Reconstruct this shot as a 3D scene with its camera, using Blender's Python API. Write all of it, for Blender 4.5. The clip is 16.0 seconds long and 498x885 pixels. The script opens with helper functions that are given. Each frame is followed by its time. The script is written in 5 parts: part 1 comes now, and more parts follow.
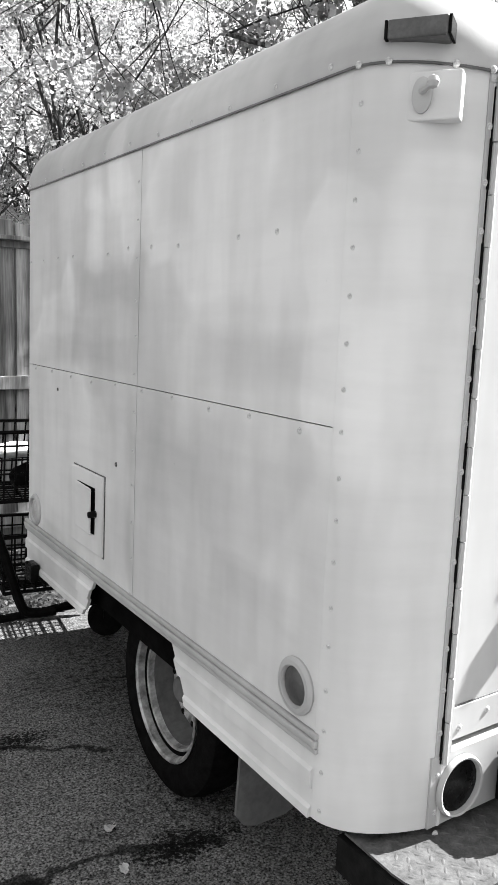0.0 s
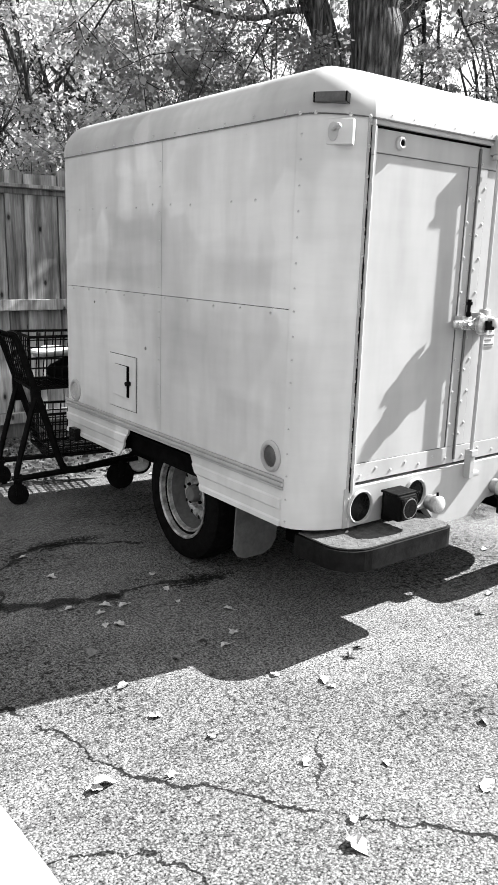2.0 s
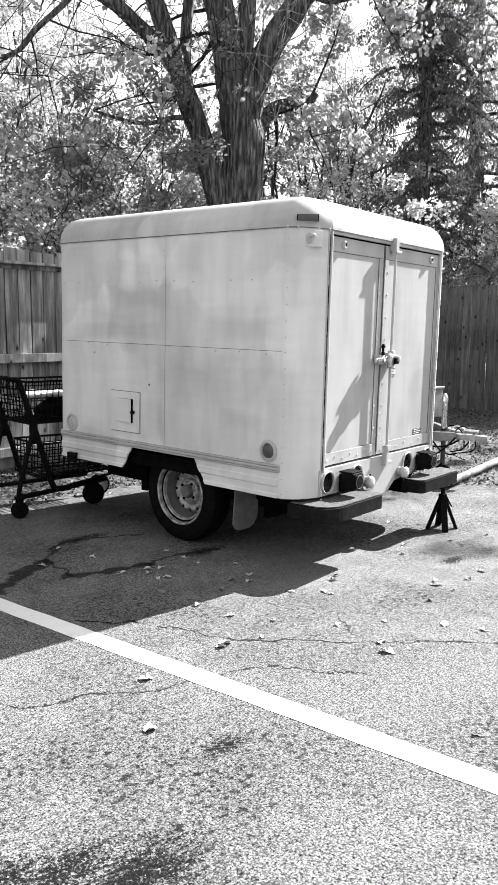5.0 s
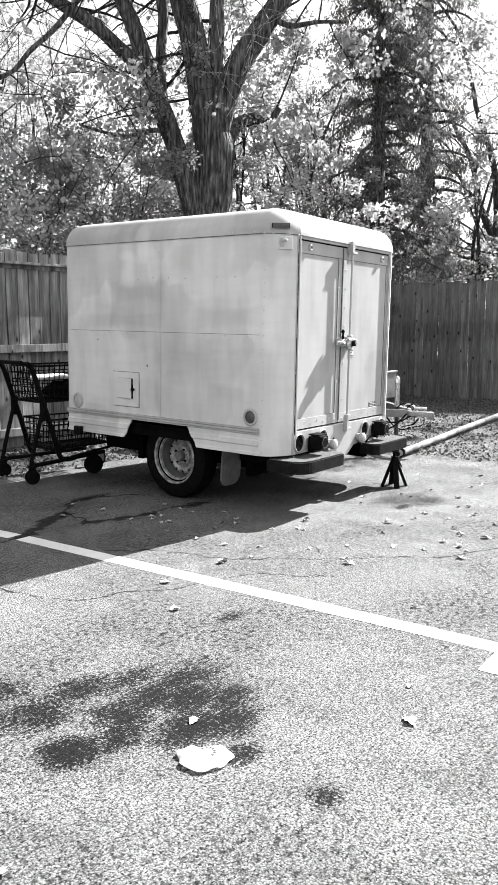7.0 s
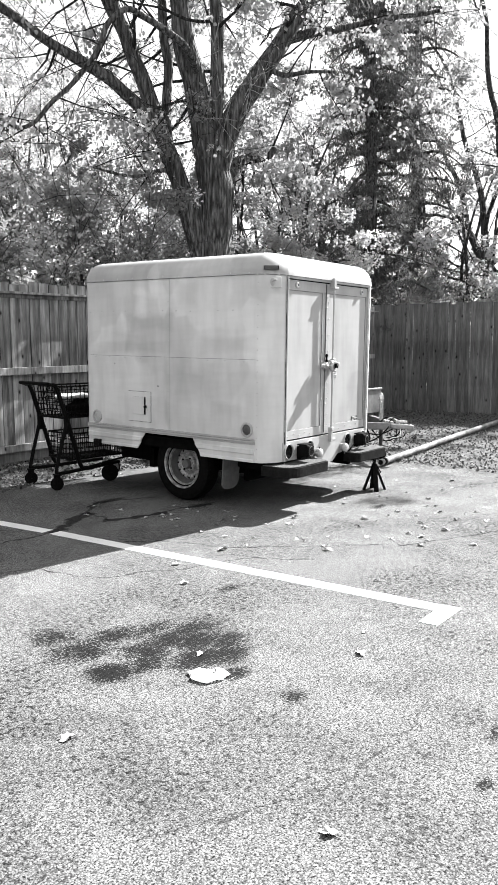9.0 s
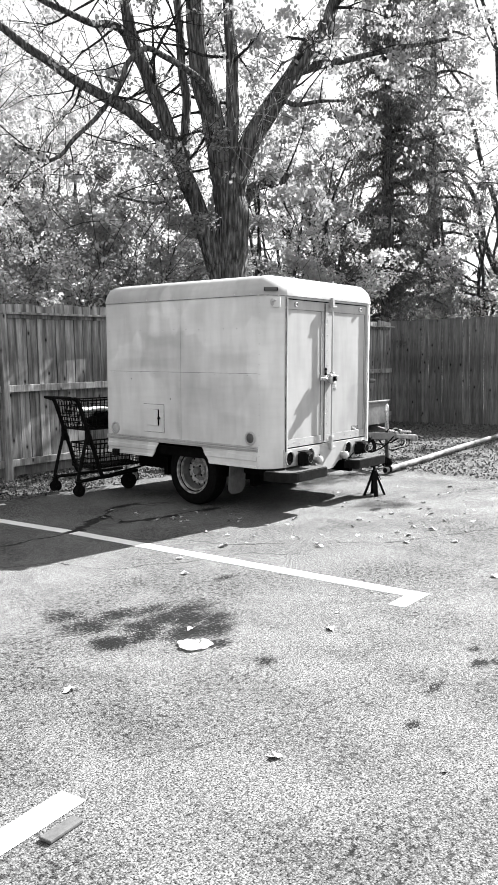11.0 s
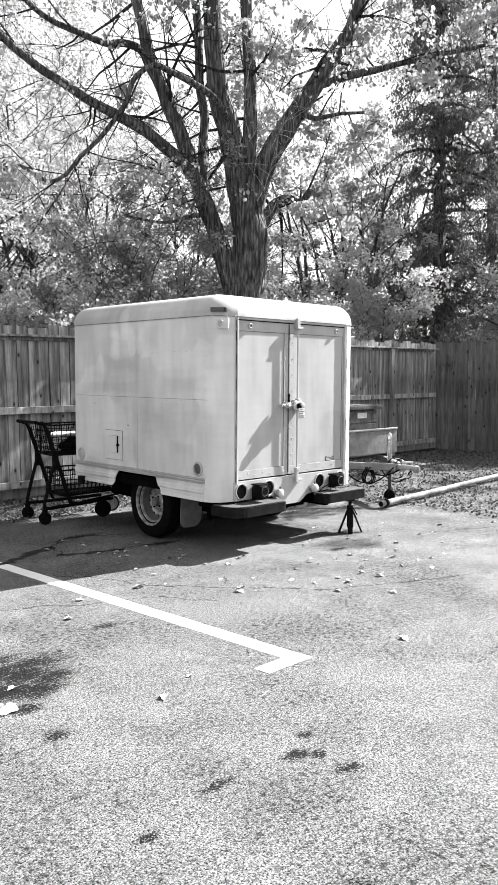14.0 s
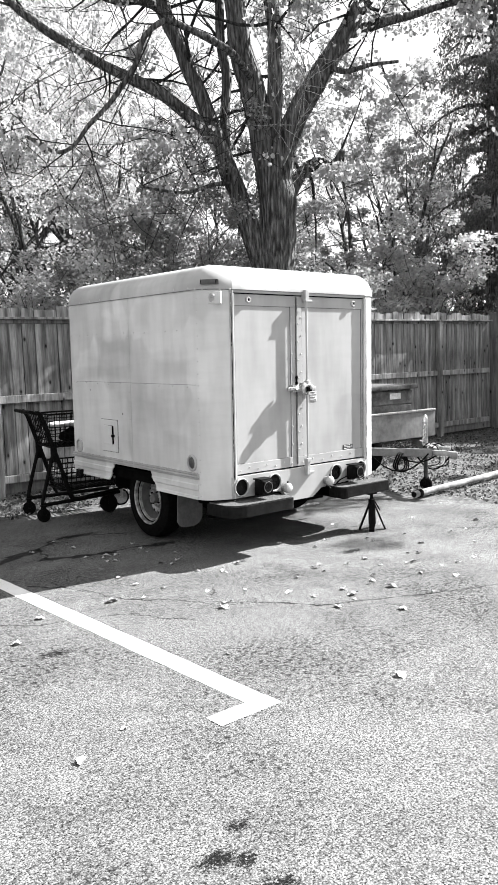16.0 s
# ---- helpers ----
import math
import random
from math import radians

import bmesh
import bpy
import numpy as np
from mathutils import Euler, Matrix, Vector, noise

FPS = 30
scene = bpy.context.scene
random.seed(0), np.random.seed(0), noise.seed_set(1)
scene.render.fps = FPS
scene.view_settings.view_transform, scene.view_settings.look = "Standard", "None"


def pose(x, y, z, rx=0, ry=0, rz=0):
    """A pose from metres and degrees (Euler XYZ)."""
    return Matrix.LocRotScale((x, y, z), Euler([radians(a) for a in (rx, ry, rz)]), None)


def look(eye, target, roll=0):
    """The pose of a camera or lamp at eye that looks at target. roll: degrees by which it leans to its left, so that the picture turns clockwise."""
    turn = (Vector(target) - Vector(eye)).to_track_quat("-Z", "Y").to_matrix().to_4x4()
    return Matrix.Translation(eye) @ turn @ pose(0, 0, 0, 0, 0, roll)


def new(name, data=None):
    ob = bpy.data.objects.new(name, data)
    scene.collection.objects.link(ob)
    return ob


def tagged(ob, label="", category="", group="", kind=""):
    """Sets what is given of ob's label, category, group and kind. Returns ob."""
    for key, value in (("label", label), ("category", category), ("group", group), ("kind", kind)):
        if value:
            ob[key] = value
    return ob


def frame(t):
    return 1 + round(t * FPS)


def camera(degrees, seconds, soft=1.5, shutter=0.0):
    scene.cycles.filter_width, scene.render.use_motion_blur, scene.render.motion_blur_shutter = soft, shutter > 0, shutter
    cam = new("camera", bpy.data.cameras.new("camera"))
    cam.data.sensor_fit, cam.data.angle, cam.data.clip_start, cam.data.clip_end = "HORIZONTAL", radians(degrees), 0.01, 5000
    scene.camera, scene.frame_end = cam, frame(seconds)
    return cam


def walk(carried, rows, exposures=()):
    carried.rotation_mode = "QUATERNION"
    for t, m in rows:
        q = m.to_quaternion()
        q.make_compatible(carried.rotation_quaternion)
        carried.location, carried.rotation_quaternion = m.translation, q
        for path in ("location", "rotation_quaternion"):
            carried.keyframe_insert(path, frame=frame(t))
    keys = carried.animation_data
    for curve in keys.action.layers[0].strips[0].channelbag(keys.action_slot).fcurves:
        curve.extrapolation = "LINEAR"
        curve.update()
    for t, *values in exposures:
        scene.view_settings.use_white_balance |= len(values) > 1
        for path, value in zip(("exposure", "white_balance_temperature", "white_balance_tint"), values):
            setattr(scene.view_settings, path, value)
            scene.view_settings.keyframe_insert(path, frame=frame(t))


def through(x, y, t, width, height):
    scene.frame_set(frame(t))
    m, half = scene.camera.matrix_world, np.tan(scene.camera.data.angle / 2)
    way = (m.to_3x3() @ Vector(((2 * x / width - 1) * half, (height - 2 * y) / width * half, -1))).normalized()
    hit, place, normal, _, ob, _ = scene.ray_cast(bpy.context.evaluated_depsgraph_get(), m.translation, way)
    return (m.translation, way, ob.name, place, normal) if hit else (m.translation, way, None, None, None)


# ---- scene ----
cam = camera(34.0, 16.0)
PATH = [
    (0, (0.004, 0.342, 1.558), (1.056, 2.021, 1.289), 1.5),
    (0.5, (-0.334, 0.071, 1.587), (0.781, 1.718, 1.373), 2.2),
    (1, (-0.447, -0.381, 1.581), (0.639, 1.282, 1.346), 0.2),
    (1.5, (-0.695, -0.641, 1.561), (0.426, 0.979, 1.216), 0.1),
    (2, (-0.968, -0.84, 1.529), (0.181, 0.741, 1.104), 0.9),
    (2.5, (-1.1, -1.163, 1.528), (0.108, 0.37, 1.094), 0.0),
    (3, (-1.37, -1.257, 1.542), (-0.007, 0.154, 1.153), 1.1),
    (3.5, (-1.735, -1.221, 1.554), (-0.25, 0.079, 1.23), 2.1),
    (4, (-2.114, -1.297, 1.527), (-0.623, 0.004, 1.231), 1.2),
    (4.2, (-2.267, -1.282, 1.539), (-0.782, 0.027, 1.258), 1.2),
    (6.3, (-3.461, -1.669, 1.429), (-1.938, -0.408, 1.131), -1.2),
    (6.5, (-3.572, -1.729, 1.445), (-2.036, -0.486, 1.138), -0.4),
    (7, (-3.72, -1.94, 1.425), (-2.162, -0.718, 1.142), -0.1),
    (7.5, (-3.88, -2.2, 1.453), (-2.344, -0.953, 1.165), -2.0),
    (8, (-4.131, -2.264, 1.437), (-2.57, -1.048, 1.148), -1.4),
    (8.5, (-4.306, -2.322, 1.453), (-2.734, -1.11, 1.209), -0.2),
    (8.7, (-4.386, -2.449, 1.52), (-2.822, -1.228, 1.272), -0.3),
    (10.8, (-4.782, -3.115, 1.513), (-3.267, -1.824, 1.319), -0.6),
    (11, (-4.783, -3.216, 1.507), (-3.275, -1.918, 1.301), -1.1),
    (11.5, (-4.703, -3.333, 1.504), (-3.213, -2.012, 1.31), -1.8),
    (12, (-4.489, -3.379, 1.498), (-3.052, -2.001, 1.314), -0.8),
    (12.5, (-4.269, -3.573, 1.494), (-2.884, -2.149, 1.26), -0.6),
    (13, (-4.032, -3.747, 1.521), (-2.676, -2.301, 1.262), -0.1),
    (13.5, (-3.721, -3.691, 1.525), (-2.351, -2.25, 1.304), 0.3),
    (14, (-3.443, -3.795, 1.525), (-2.096, -2.324, 1.373), -0.7),
    (14.5, (-3.183, -3.926, 1.55), (-1.901, -2.397, 1.41), -1.2),
    (15, (-2.999, -3.779, 1.523), (-1.734, -2.237, 1.366), -0.1),
    (15.5, (-2.753, -3.601, 1.529), (-1.484, -2.069, 1.319), -0.6),
    (16, (-2.483, -3.517, 1.537), (-1.264, -1.944, 1.336), -2.1),
]
walk(cam, [(t, look(eye, target, roll)) for t, eye, target, roll in PATH], [(0, 2.62), (0.6, 2.7), (1.2, 2.62), (2.5, 2.53), (4.2, 2.48), (6.3, 2.47), (8.0, 2.48), (10.5, 2.42), (16, 2.43)])
# ---- light ----
SUN_AZ, SUN_EL = (0.992, -0.125), 39.0
world = bpy.data.worlds.new("sky")
scene.world = world
world.use_nodes = True
wn, wl = world.node_tree.nodes, world.node_tree.links
sky = wn.new("ShaderNodeTexSky")
sky.sky_type, sky.sun_disc = "NISHITA", False
sky.sun_elevation, sky.sun_rotation = radians(SUN_EL), math.atan2(SUN_AZ[0], SUN_AZ[1])
sky.air_density, sky.dust_density, sky.ozone_density = 1.0, 1.0, 1.0
grey = wn.new("ShaderNodeRGBToBW")  # the film is black and white
haze = wn.new("ShaderNodeMath")  # thin haze evens the sky out
haze.operation, haze.inputs[1].default_value = "POWER", 0.35
wl.new(sky.outputs[0], grey.inputs[0])
wl.new(grey.outputs[0], haze.inputs[0])
wl.new(haze.outputs[0], wn["Background"].inputs[0])
wn["Background"].inputs[1].default_value = 0.15
sun = new("sun", bpy.data.lights.new("sun", "SUN"))
sun.data.energy, sun.data.angle = 4.1, radians(0.53)
sun.matrix_world = look((SUN_AZ[0] * 20, SUN_AZ[1] * 20, 20 * math.tan(radians(SUN_EL))), (0, 0, 0))

# ---- materials ----


def g(v):
    return (v, v, v, 1)


class Mat:
    """A small builder of procedural grey materials."""

    def __init__(self, name, rough=0.6, metal=0.0, spec=0.5):
        self.m = bpy.data.materials.new(name)
        self.m.use_nodes = True
        self.n, self.l = self.m.node_tree.nodes, self.m.node_tree.links
        self.b = self.n["Principled BSDF"]
        self.b.inputs["Roughness"].default_value = rough
        self.b.inputs["Metallic"].default_value = metal
        self.b.inputs["Specular IOR Level"].default_value = spec
        self.tc = self.n.new("ShaderNodeTexCoord")

    def coords(self, scale=(1, 1, 1), shift=None):
        mp = self.n.new("ShaderNodeMapping")
        mp.inputs["Scale"].default_value = scale
        self.l.new(self.tc.outputs["Object"], mp.inputs[0])
        if shift:
            self.l.new(shift, mp.inputs["Location"])
        return mp.outputs[0]

    def noise(self, scale, detail=4, rough=0.55, stretch=(1, 1, 1), shift=None):
        t = self.n.new("ShaderNodeTexNoise")
        t.inputs["Scale"].default_value, t.inputs["Detail"].default_value, t.inputs["Roughness"].default_value = scale, detail, rough
        self.l.new(self.coords(stretch, shift), t.inputs["Vector"])
        return t.outputs[0]

    def n_colour(self, scale):
        t = self.n.new("ShaderNodeTexNoise")
        t.inputs["Scale"].default_value = scale
        self.l.new(self.coords(), t.inputs["Vector"])
        return t.outputs["Color"]

    def cells(self, scale, feature="F1", out="Color", stretch=(1, 1, 1)):
        t = self.n.new("ShaderNodeTexVoronoi")
        t.feature = feature
        t.inputs["Scale"].default_value = scale
        self.l.new(self.coords(stretch), t.inputs["Vector"])
        return t.outputs[out]

    def knots(self, scale, sx, sz, shift):
        """Flat cells over the face of a board."""
        x, y, z = self.xyz()
        c = self.n.new("ShaderNodeCombineXYZ")
        self.l.new(self.math("ADD", self.math("MULTIPLY", x, sx), self.math("MULTIPLY", shift, 37.0)), c.inputs[0])
        self.l.new(self.math("ADD", self.math("MULTIPLY", z, sz), self.math("MULTIPLY", shift, 91.0)), c.inputs[1])
        t = self.n.new("ShaderNodeTexVoronoi")
        t.voronoi_dimensions = "2D"
        t.inputs["Scale"].default_value = scale
        self.l.new(c.outputs[0], t.inputs["Vector"])
        return t.outputs["Distance"]

    def ramp(self, source, *stops):
        r = self.n.new("ShaderNodeValToRGB")
        e = r.color_ramp.elements
        while len(e) < len(stops):
            e.new(0.5)
        for el, (p, v) in zip(e, stops):
            el.position, el.color = p, g(v)
        self.l.new(source, r.inputs[0])
        return r.outputs[0]

    def mix(self, a, b, fac, mode="MIX"):
        x = self.n.new("ShaderNodeMix")
        x.data_type, x.blend_type = "RGBA", mode
        for socket, v in ((x.inputs["Factor"], fac), (x.inputs["A"], a), (x.inputs["B"], b)):
            if isinstance(v, (int, float)):
                socket.default_value = v if socket.type == "VALUE" else g(v)
            else:
                self.l.new(v, socket)
        return x.outputs["Result"]

    def math(self, op, a, b=0.0):
        x = self.n.new("ShaderNodeMath")
        x.operation = op
        for i, v in enumerate((a, b)):
            if isinstance(v, (int, float)):
                x.inputs[i].default_value = v
            else:
                self.l.new(v, x.inputs[i])
        return x.outputs[0]

    def xyz(self):
        s = self.n.new("ShaderNodeSeparateXYZ")
        self.l.new(self.tc.outputs["Object"], s.inputs[0])
        return s.outputs

    def colour(self, v):
        if isinstance(v, (int, float)):
            self.b.inputs["Base Color"].default_value = g(v)
        else:
            self.l.new(v, self.b.inputs["Base Color"])
        return self

    def rough(self, v):
        self.l.new(v, self.b.inputs["Roughness"])
        return self

    def bump(self, height, strength=0.3, dist=0.01):
        bp = self.n.new("ShaderNodeBump")
        bp.inputs["Strength"].default_value, bp.inputs["Distance"].default_value = strength, dist
        self.l.new(height, bp.inputs["Height"])
        self.l.new(bp.outputs[0], self.b.inputs["Normal"])
        return self

    def random(self):
        o = self.n.new("ShaderNodeObjectInfo")
        return o.outputs["Random"]

    def island(self):
        o = self.n.new("ShaderNodeNewGeometry")
        return o.outputs["Random Per Island"]


def paint(name, base, rough=0.42, patches=0.12, dirt=0.25, spec=0.28, dents=0.3, marks=()):
    k = Mat(name, rough, 0, spec)
    big = k.ramp(k.noise(1.3, 2, 0.4, (1, 1, 1.6)), (0.36, base * (1 - patches * 0.6)), (0.62, base))
    streak = k.ramp(k.noise(4.0, 3, 0.5, (1.6, 1.6, 0.4)), (0.3, 0.82), (0.62, 1.0))
    spots = k.ramp(k.noise(26, 5, 0.75), (0.7, 1.0), (0.82, 1 - dirt))
    roller = k.n.new("ShaderNodeTexVoronoi")
    roller.feature, roller.distance = "SMOOTH_F1", "CHEBYCHEV"
    roller.inputs["Scale"].default_value, roller.inputs["Smoothness"].default_value = 2.3, 0.12
    warp = k.mix(k.coords((1, 1, 0.8)), k.n_colour(1.6), 0.16)
    k.l.new(warp, roller.inputs["Vector"])
    blocks = k.ramp(roller.outputs["Color"], (0.2, 1 - patches), (0.75, 1.03))
    brush = k.ramp(k.noise(7, 4, 0.6, (0.35, 0.35, 2.2)), (0.32, 1 - patches * 0.4), (0.6, 1.0))
    wob = k.math("MULTIPLY", k.math("SUBTRACT", k.noise(5, 4, 0.6), 0.5), 0.9)
    x, y, z = k.xyz()
    for y0, y1, z0, z1, depth in marks:  # rolled-on touch-up coats, a shade darker
        dy = k.math("ABSOLUTE", k.math("DIVIDE", k.math("SUBTRACT", y, (y0 + y1) / 2), (y1 - y0) / 2))
        dz = k.math("ABSOLUTE", k.math("DIVIDE", k.math("SUBTRACT", z, (z0 + z1) / 2), (z1 - z0) / 2))
        coat = k.ramp(k.math("MULTIPLY", k.math("ADD", k.math("MAXIMUM", dy, dz), wob), 0.5), (0.22, 1 - 0.75 * depth), (0.62, 1.0))
        blocks = k.mix(blocks, coat, 1.0, "MULTIPLY")
    k.colour(k.mix(k.mix(k.mix(k.mix(big, streak, 1.0, "MULTIPLY"), spots, 1.0, "MULTIPLY"), blocks, 1.0, "MULTIPLY"), brush, 1.0, "MULTIPLY"))
    k.rough(k.ramp(k.noise(9, 3), (0.3, rough - 0.08), (0.7, rough + 0.12)))
    k.bump(k.mix(k.noise(2.2, 2), k.noise(160, 2), 0.03), dents, 0.012)
    return k.m


def plain(name, value, rough=0.5, metal=0.0, spread=0.25, scale=18, bump=0.15, spec=0.5):
    k = Mat(name, rough, metal, spec)
    k.colour(k.mix(k.ramp(k.noise(scale, 5, 0.6), (0.3, value * (1 - spread)), (0.7, value * (1 + spread))), k.ramp(k.noise(scale * 5, 3), (0.35, 0.8), (0.6, 1.0)), 1.0, "MULTIPLY"))
    k.rough(k.ramp(k.noise(scale * 0.7, 3), (0.3, max(0.05, rough - 0.12)), (0.7, min(1, rough + 0.12))))
    k.bump(k.noise(scale * 4, 4), bump, 0.004)
    return k.m


COATS = ((2.7, 3.25, 1.62, 1.78, 0.24), (2.72, 3.66, 1.42, 1.53, 0.2), (2.36, 2.62, 1.84, 2.08, 0.2), (2.2, 2.73, 1.0, 1.32, 0.2), (1.72, 2.3, 1.42, 1.56, 0.16),
         (1.86, 2.2, 0.86, 0.98, 0.16), (1.63, 1.7, 0.66, 1.25, 0.14), (2.85, 3.5, 1.5, 1.62, 0.12), (1.74, 2.05, 1.0, 1.3, 0.1), (2.75, 2.95, 0.8, 1.3, 0.1))
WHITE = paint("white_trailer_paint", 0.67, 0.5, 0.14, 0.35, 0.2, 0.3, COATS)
# same white paint, dimmed in colour to offset strong light on rear and roof
DOORWHITE = paint("white_paint_dimmed_door", 0.425, 0.75, 0.08, 0.25, 0.06, 0.03)
ROOFWHITE = paint("white_paint_dimmed_roof", 0.51, 0.6, 0.2, 0.5, 0.15)
TRIMWHITE = paint("white_paint_dimmed_trim", 0.43, 0.5, 0.1, 0.4)
# darker than the side walls: grime, and the rivets' small shadows put into colour
RIVETPAINT = plain("grimy_shaded_rivet", 0.5, 0.6, 0, 0.5, 60)
STEEL = plain("bare_steel", 0.55, 0.35, 0.9, 0.3, 40)
GALV = plain("dull_galvanised_steel", 0.34, 0.45, 0.5, 0.3, 14)
BLACK = plain("black_paint", 0.006, 0.5, 0, 0.4, 30, 0.15, 0.03)
RUBBER = plain("black_rubber", 0.007, 0.9, 0, 0.4, 30, 0.3, 0.0)
FLAP = plain("dusty_rubber", 0.1, 0.8, 0, 0.35, 9, 0.3)
DARKSTEEL = plain("dark_rusty_steel", 0.008, 0.75, 0.0, 0.5, 40, 0.3, 0.01)
TREAD = plain("worn_tread_plate", 0.085, 0.75, 0.0, 0.4, 30, 0.3, 0.1)
STEPSTEEL = plain("scuffed_black_steel", 0.007, 0.6, 0.0, 0.9, 14, 0.3, 0.1)
UTGREY = plain("dull_grey_trailer_paint", 0.16, 0.6, 0.0, 0.35, 5, 0.2, 0.2)
RIMPAINT = plain("worn_silver_rim", 0.3, 0.5, 0.4, 0.75, 22, 0.2)
LENS = plain("dark_lamp_lens", 0.006, 0.25, 0, 0.3, 60, 0.05, 0.08)
LAMPWHITE = plain("painted_over_lens", 0.45, 0.4, 0, 0.15, 30)
GREYLAMP = plain("grey_lamp_plastic", 0.065, 0.4, 0, 0.3, 30)
INK = plain("grey_print", 0.12, 0.6)
STICKER = plain("pale_sticker", 0.6, 0.5)
PAPER = plain("white_paper", 0.8, 0.8, 0, 0.08, 12, 0.3)
CARDBOARD = plain("grey_cardboard", 0.09, 0.9, 0, 0.25, 14)
CRATE = plain("weathered_crate_wood", 0.09, 0.8, 0, 0.85, 7, 0.6)
POLEMAT = plain("pale_metal_pole", 0.22, 0.7, 0.0, 0.7, 3.5, 0.2, 0.2)
# grime plus the deep shade under and between parts, both in the colour
GRIMESHADE = plain("grimy_shade_black", 0.005, 1.0, 0, 0.4, 12, 0.15, 0.0)


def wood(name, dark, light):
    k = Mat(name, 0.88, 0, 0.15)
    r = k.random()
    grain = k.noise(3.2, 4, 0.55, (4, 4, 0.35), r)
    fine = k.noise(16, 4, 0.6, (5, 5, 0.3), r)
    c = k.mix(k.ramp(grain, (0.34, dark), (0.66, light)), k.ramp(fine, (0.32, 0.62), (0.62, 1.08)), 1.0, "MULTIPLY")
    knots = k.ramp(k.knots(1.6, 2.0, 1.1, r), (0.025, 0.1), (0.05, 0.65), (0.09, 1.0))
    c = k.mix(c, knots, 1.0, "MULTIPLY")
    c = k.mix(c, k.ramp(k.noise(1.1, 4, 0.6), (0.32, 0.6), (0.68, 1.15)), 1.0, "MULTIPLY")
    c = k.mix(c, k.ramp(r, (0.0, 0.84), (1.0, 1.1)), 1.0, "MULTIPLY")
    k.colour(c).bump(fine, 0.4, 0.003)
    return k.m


BOARD = wood("weathered_cedar_board", 0.13, 0.44)
RAIL = wood("weathered_rail", 0.16, 0.44)
# darker copy of the board wood, with the right fence's shade in its colour
DARKBOARD = wood("shade_dark_board", 0.12, 0.24)


def bark(name, dark, light, size=1.0):
    k = Mat(name, 0.95, 0, 0.12)
    ridge = k.noise(11 * size, 5, 0.6, (3.2, 3.2, 0.42))
    furrow = k.cells(7 * size, "F1", "Distance", (3.4, 3.4, 0.5))
    plates = k.mix(k.ramp(ridge, (0.36, dark), (0.6, light)), k.ramp(furrow, (0.25, 1.1), (0.75, 0.4)), 1.0, "MULTIPLY")
    c = k.mix(plates, k.ramp(k.noise(1.2, 3), (0.3, 0.65), (0.7, 1.25)), 1.0, "MULTIPLY")
    k.colour(c).bump(k.mix(ridge, k.ramp(furrow, (0.2, 1.0), (0.8, 0.0)), 0.6), 1.0, 0.07)
    return k.m


BARK = bark("furrowed_bark", 0.045, 0.2)
TWIGBARK = bark("dark_twig_bark", 0.02, 0.06)
THINBARK = bark("grey_bark", 0.05, 0.13)
PALEBARK = bark("pale_dry_twig", 0.25, 0.5)


def leafmat(name, low, high, through=0.45):
    k = Mat(name, 0.75, 0, 0.1)
    c = k.ramp(k.island(), (0.0, low), (0.8, (low + high) / 2), (1.0, high))
    k.colour(c)
    t = k.n.new("ShaderNodeBsdfTranslucent")
    k.l.new(c, t.inputs[0])
    mx = k.n.new("ShaderNodeMixShader")
    mx.inputs[0].default_value = through
    k.l.new(k.b.outputs[0], mx.inputs[1])
    k.l.new(t.outputs[0], mx.inputs[2])
    k.l.new(mx.outputs[0], k.n["Material Output"].inputs[0])
    return k.m


LEAF = leafmat("autumn_leaf", 0.3, 0.48, 0.5)
BUSHLEAF = leafmat("shrub_leaf", 0.17, 0.32, 0.45)
PALELEAF = leafmat("pale_shrub_leaf", 0.42, 0.6, 0.62)
FINELEAF = leafmat("pale_fine_leaf", 0.34, 0.5, 0.6)
BACKLEAF = leafmat("grey_green_leaf", 0.24, 0.42, 0.45)
CEDARLEAF = leafmat("dark_cedar_spray", 0.1, 0.22, 0.4)
# distant leaves made paler, bright haze put into their colour
FARLEAF = leafmat("haze_pale_far_leaf", 0.38, 0.52, 0.55)
LITTER = leafmat("dry_fallen_leaf", 0.03, 0.2, 0.15)
FALLEN = plain("pale_dry_leaf", 0.4, 0.75, 0, 0.3, 30, 0.4)
DRYBROWN = plain("brown_dry_leaf", 0.16, 0.8, 0, 0.4, 30, 0.4)


CRACKS = (
    (((-0.3, 1.95), (-0.07, 1.62), (-0.02, 1.36), (0.06, 1.17), (0.14, 1.03), (0.25, 0.93), (0.44, 0.68), (0.65, 0.46), (0.87, 0.16), (1.5, -0.15), (2.2, -0.4)), 0.007, 0.1),
    (((-0.3, 0.95), (-0.16, 0.9), (-0.05, 0.8), (0.03, 0.61), (0.13, 0.47)), 0.006, 0.12),
    (((-1.6, 2.1), (-1.18, 1.83), (-1.13, 1.48), (-1.0, 1.28), (-0.76, 1.18), (-0.61, 1.05), (-0.3, 0.95)), 0.006, 0.12),
    (((0.46, 0.61), (0.53, 0.84), (0.7, 1.0)), 0.005, 0.2),
    (((2.51, 1.88), (2.77, 1.62), (3.16, 1.34), (3.3, 0.9), (4.2, 0.5)), 0.006, 0.12),
    (((-2.9, -0.9), (-2.2, -1.25), (-1.5, -1.2)), 0.004, 0.4),
)
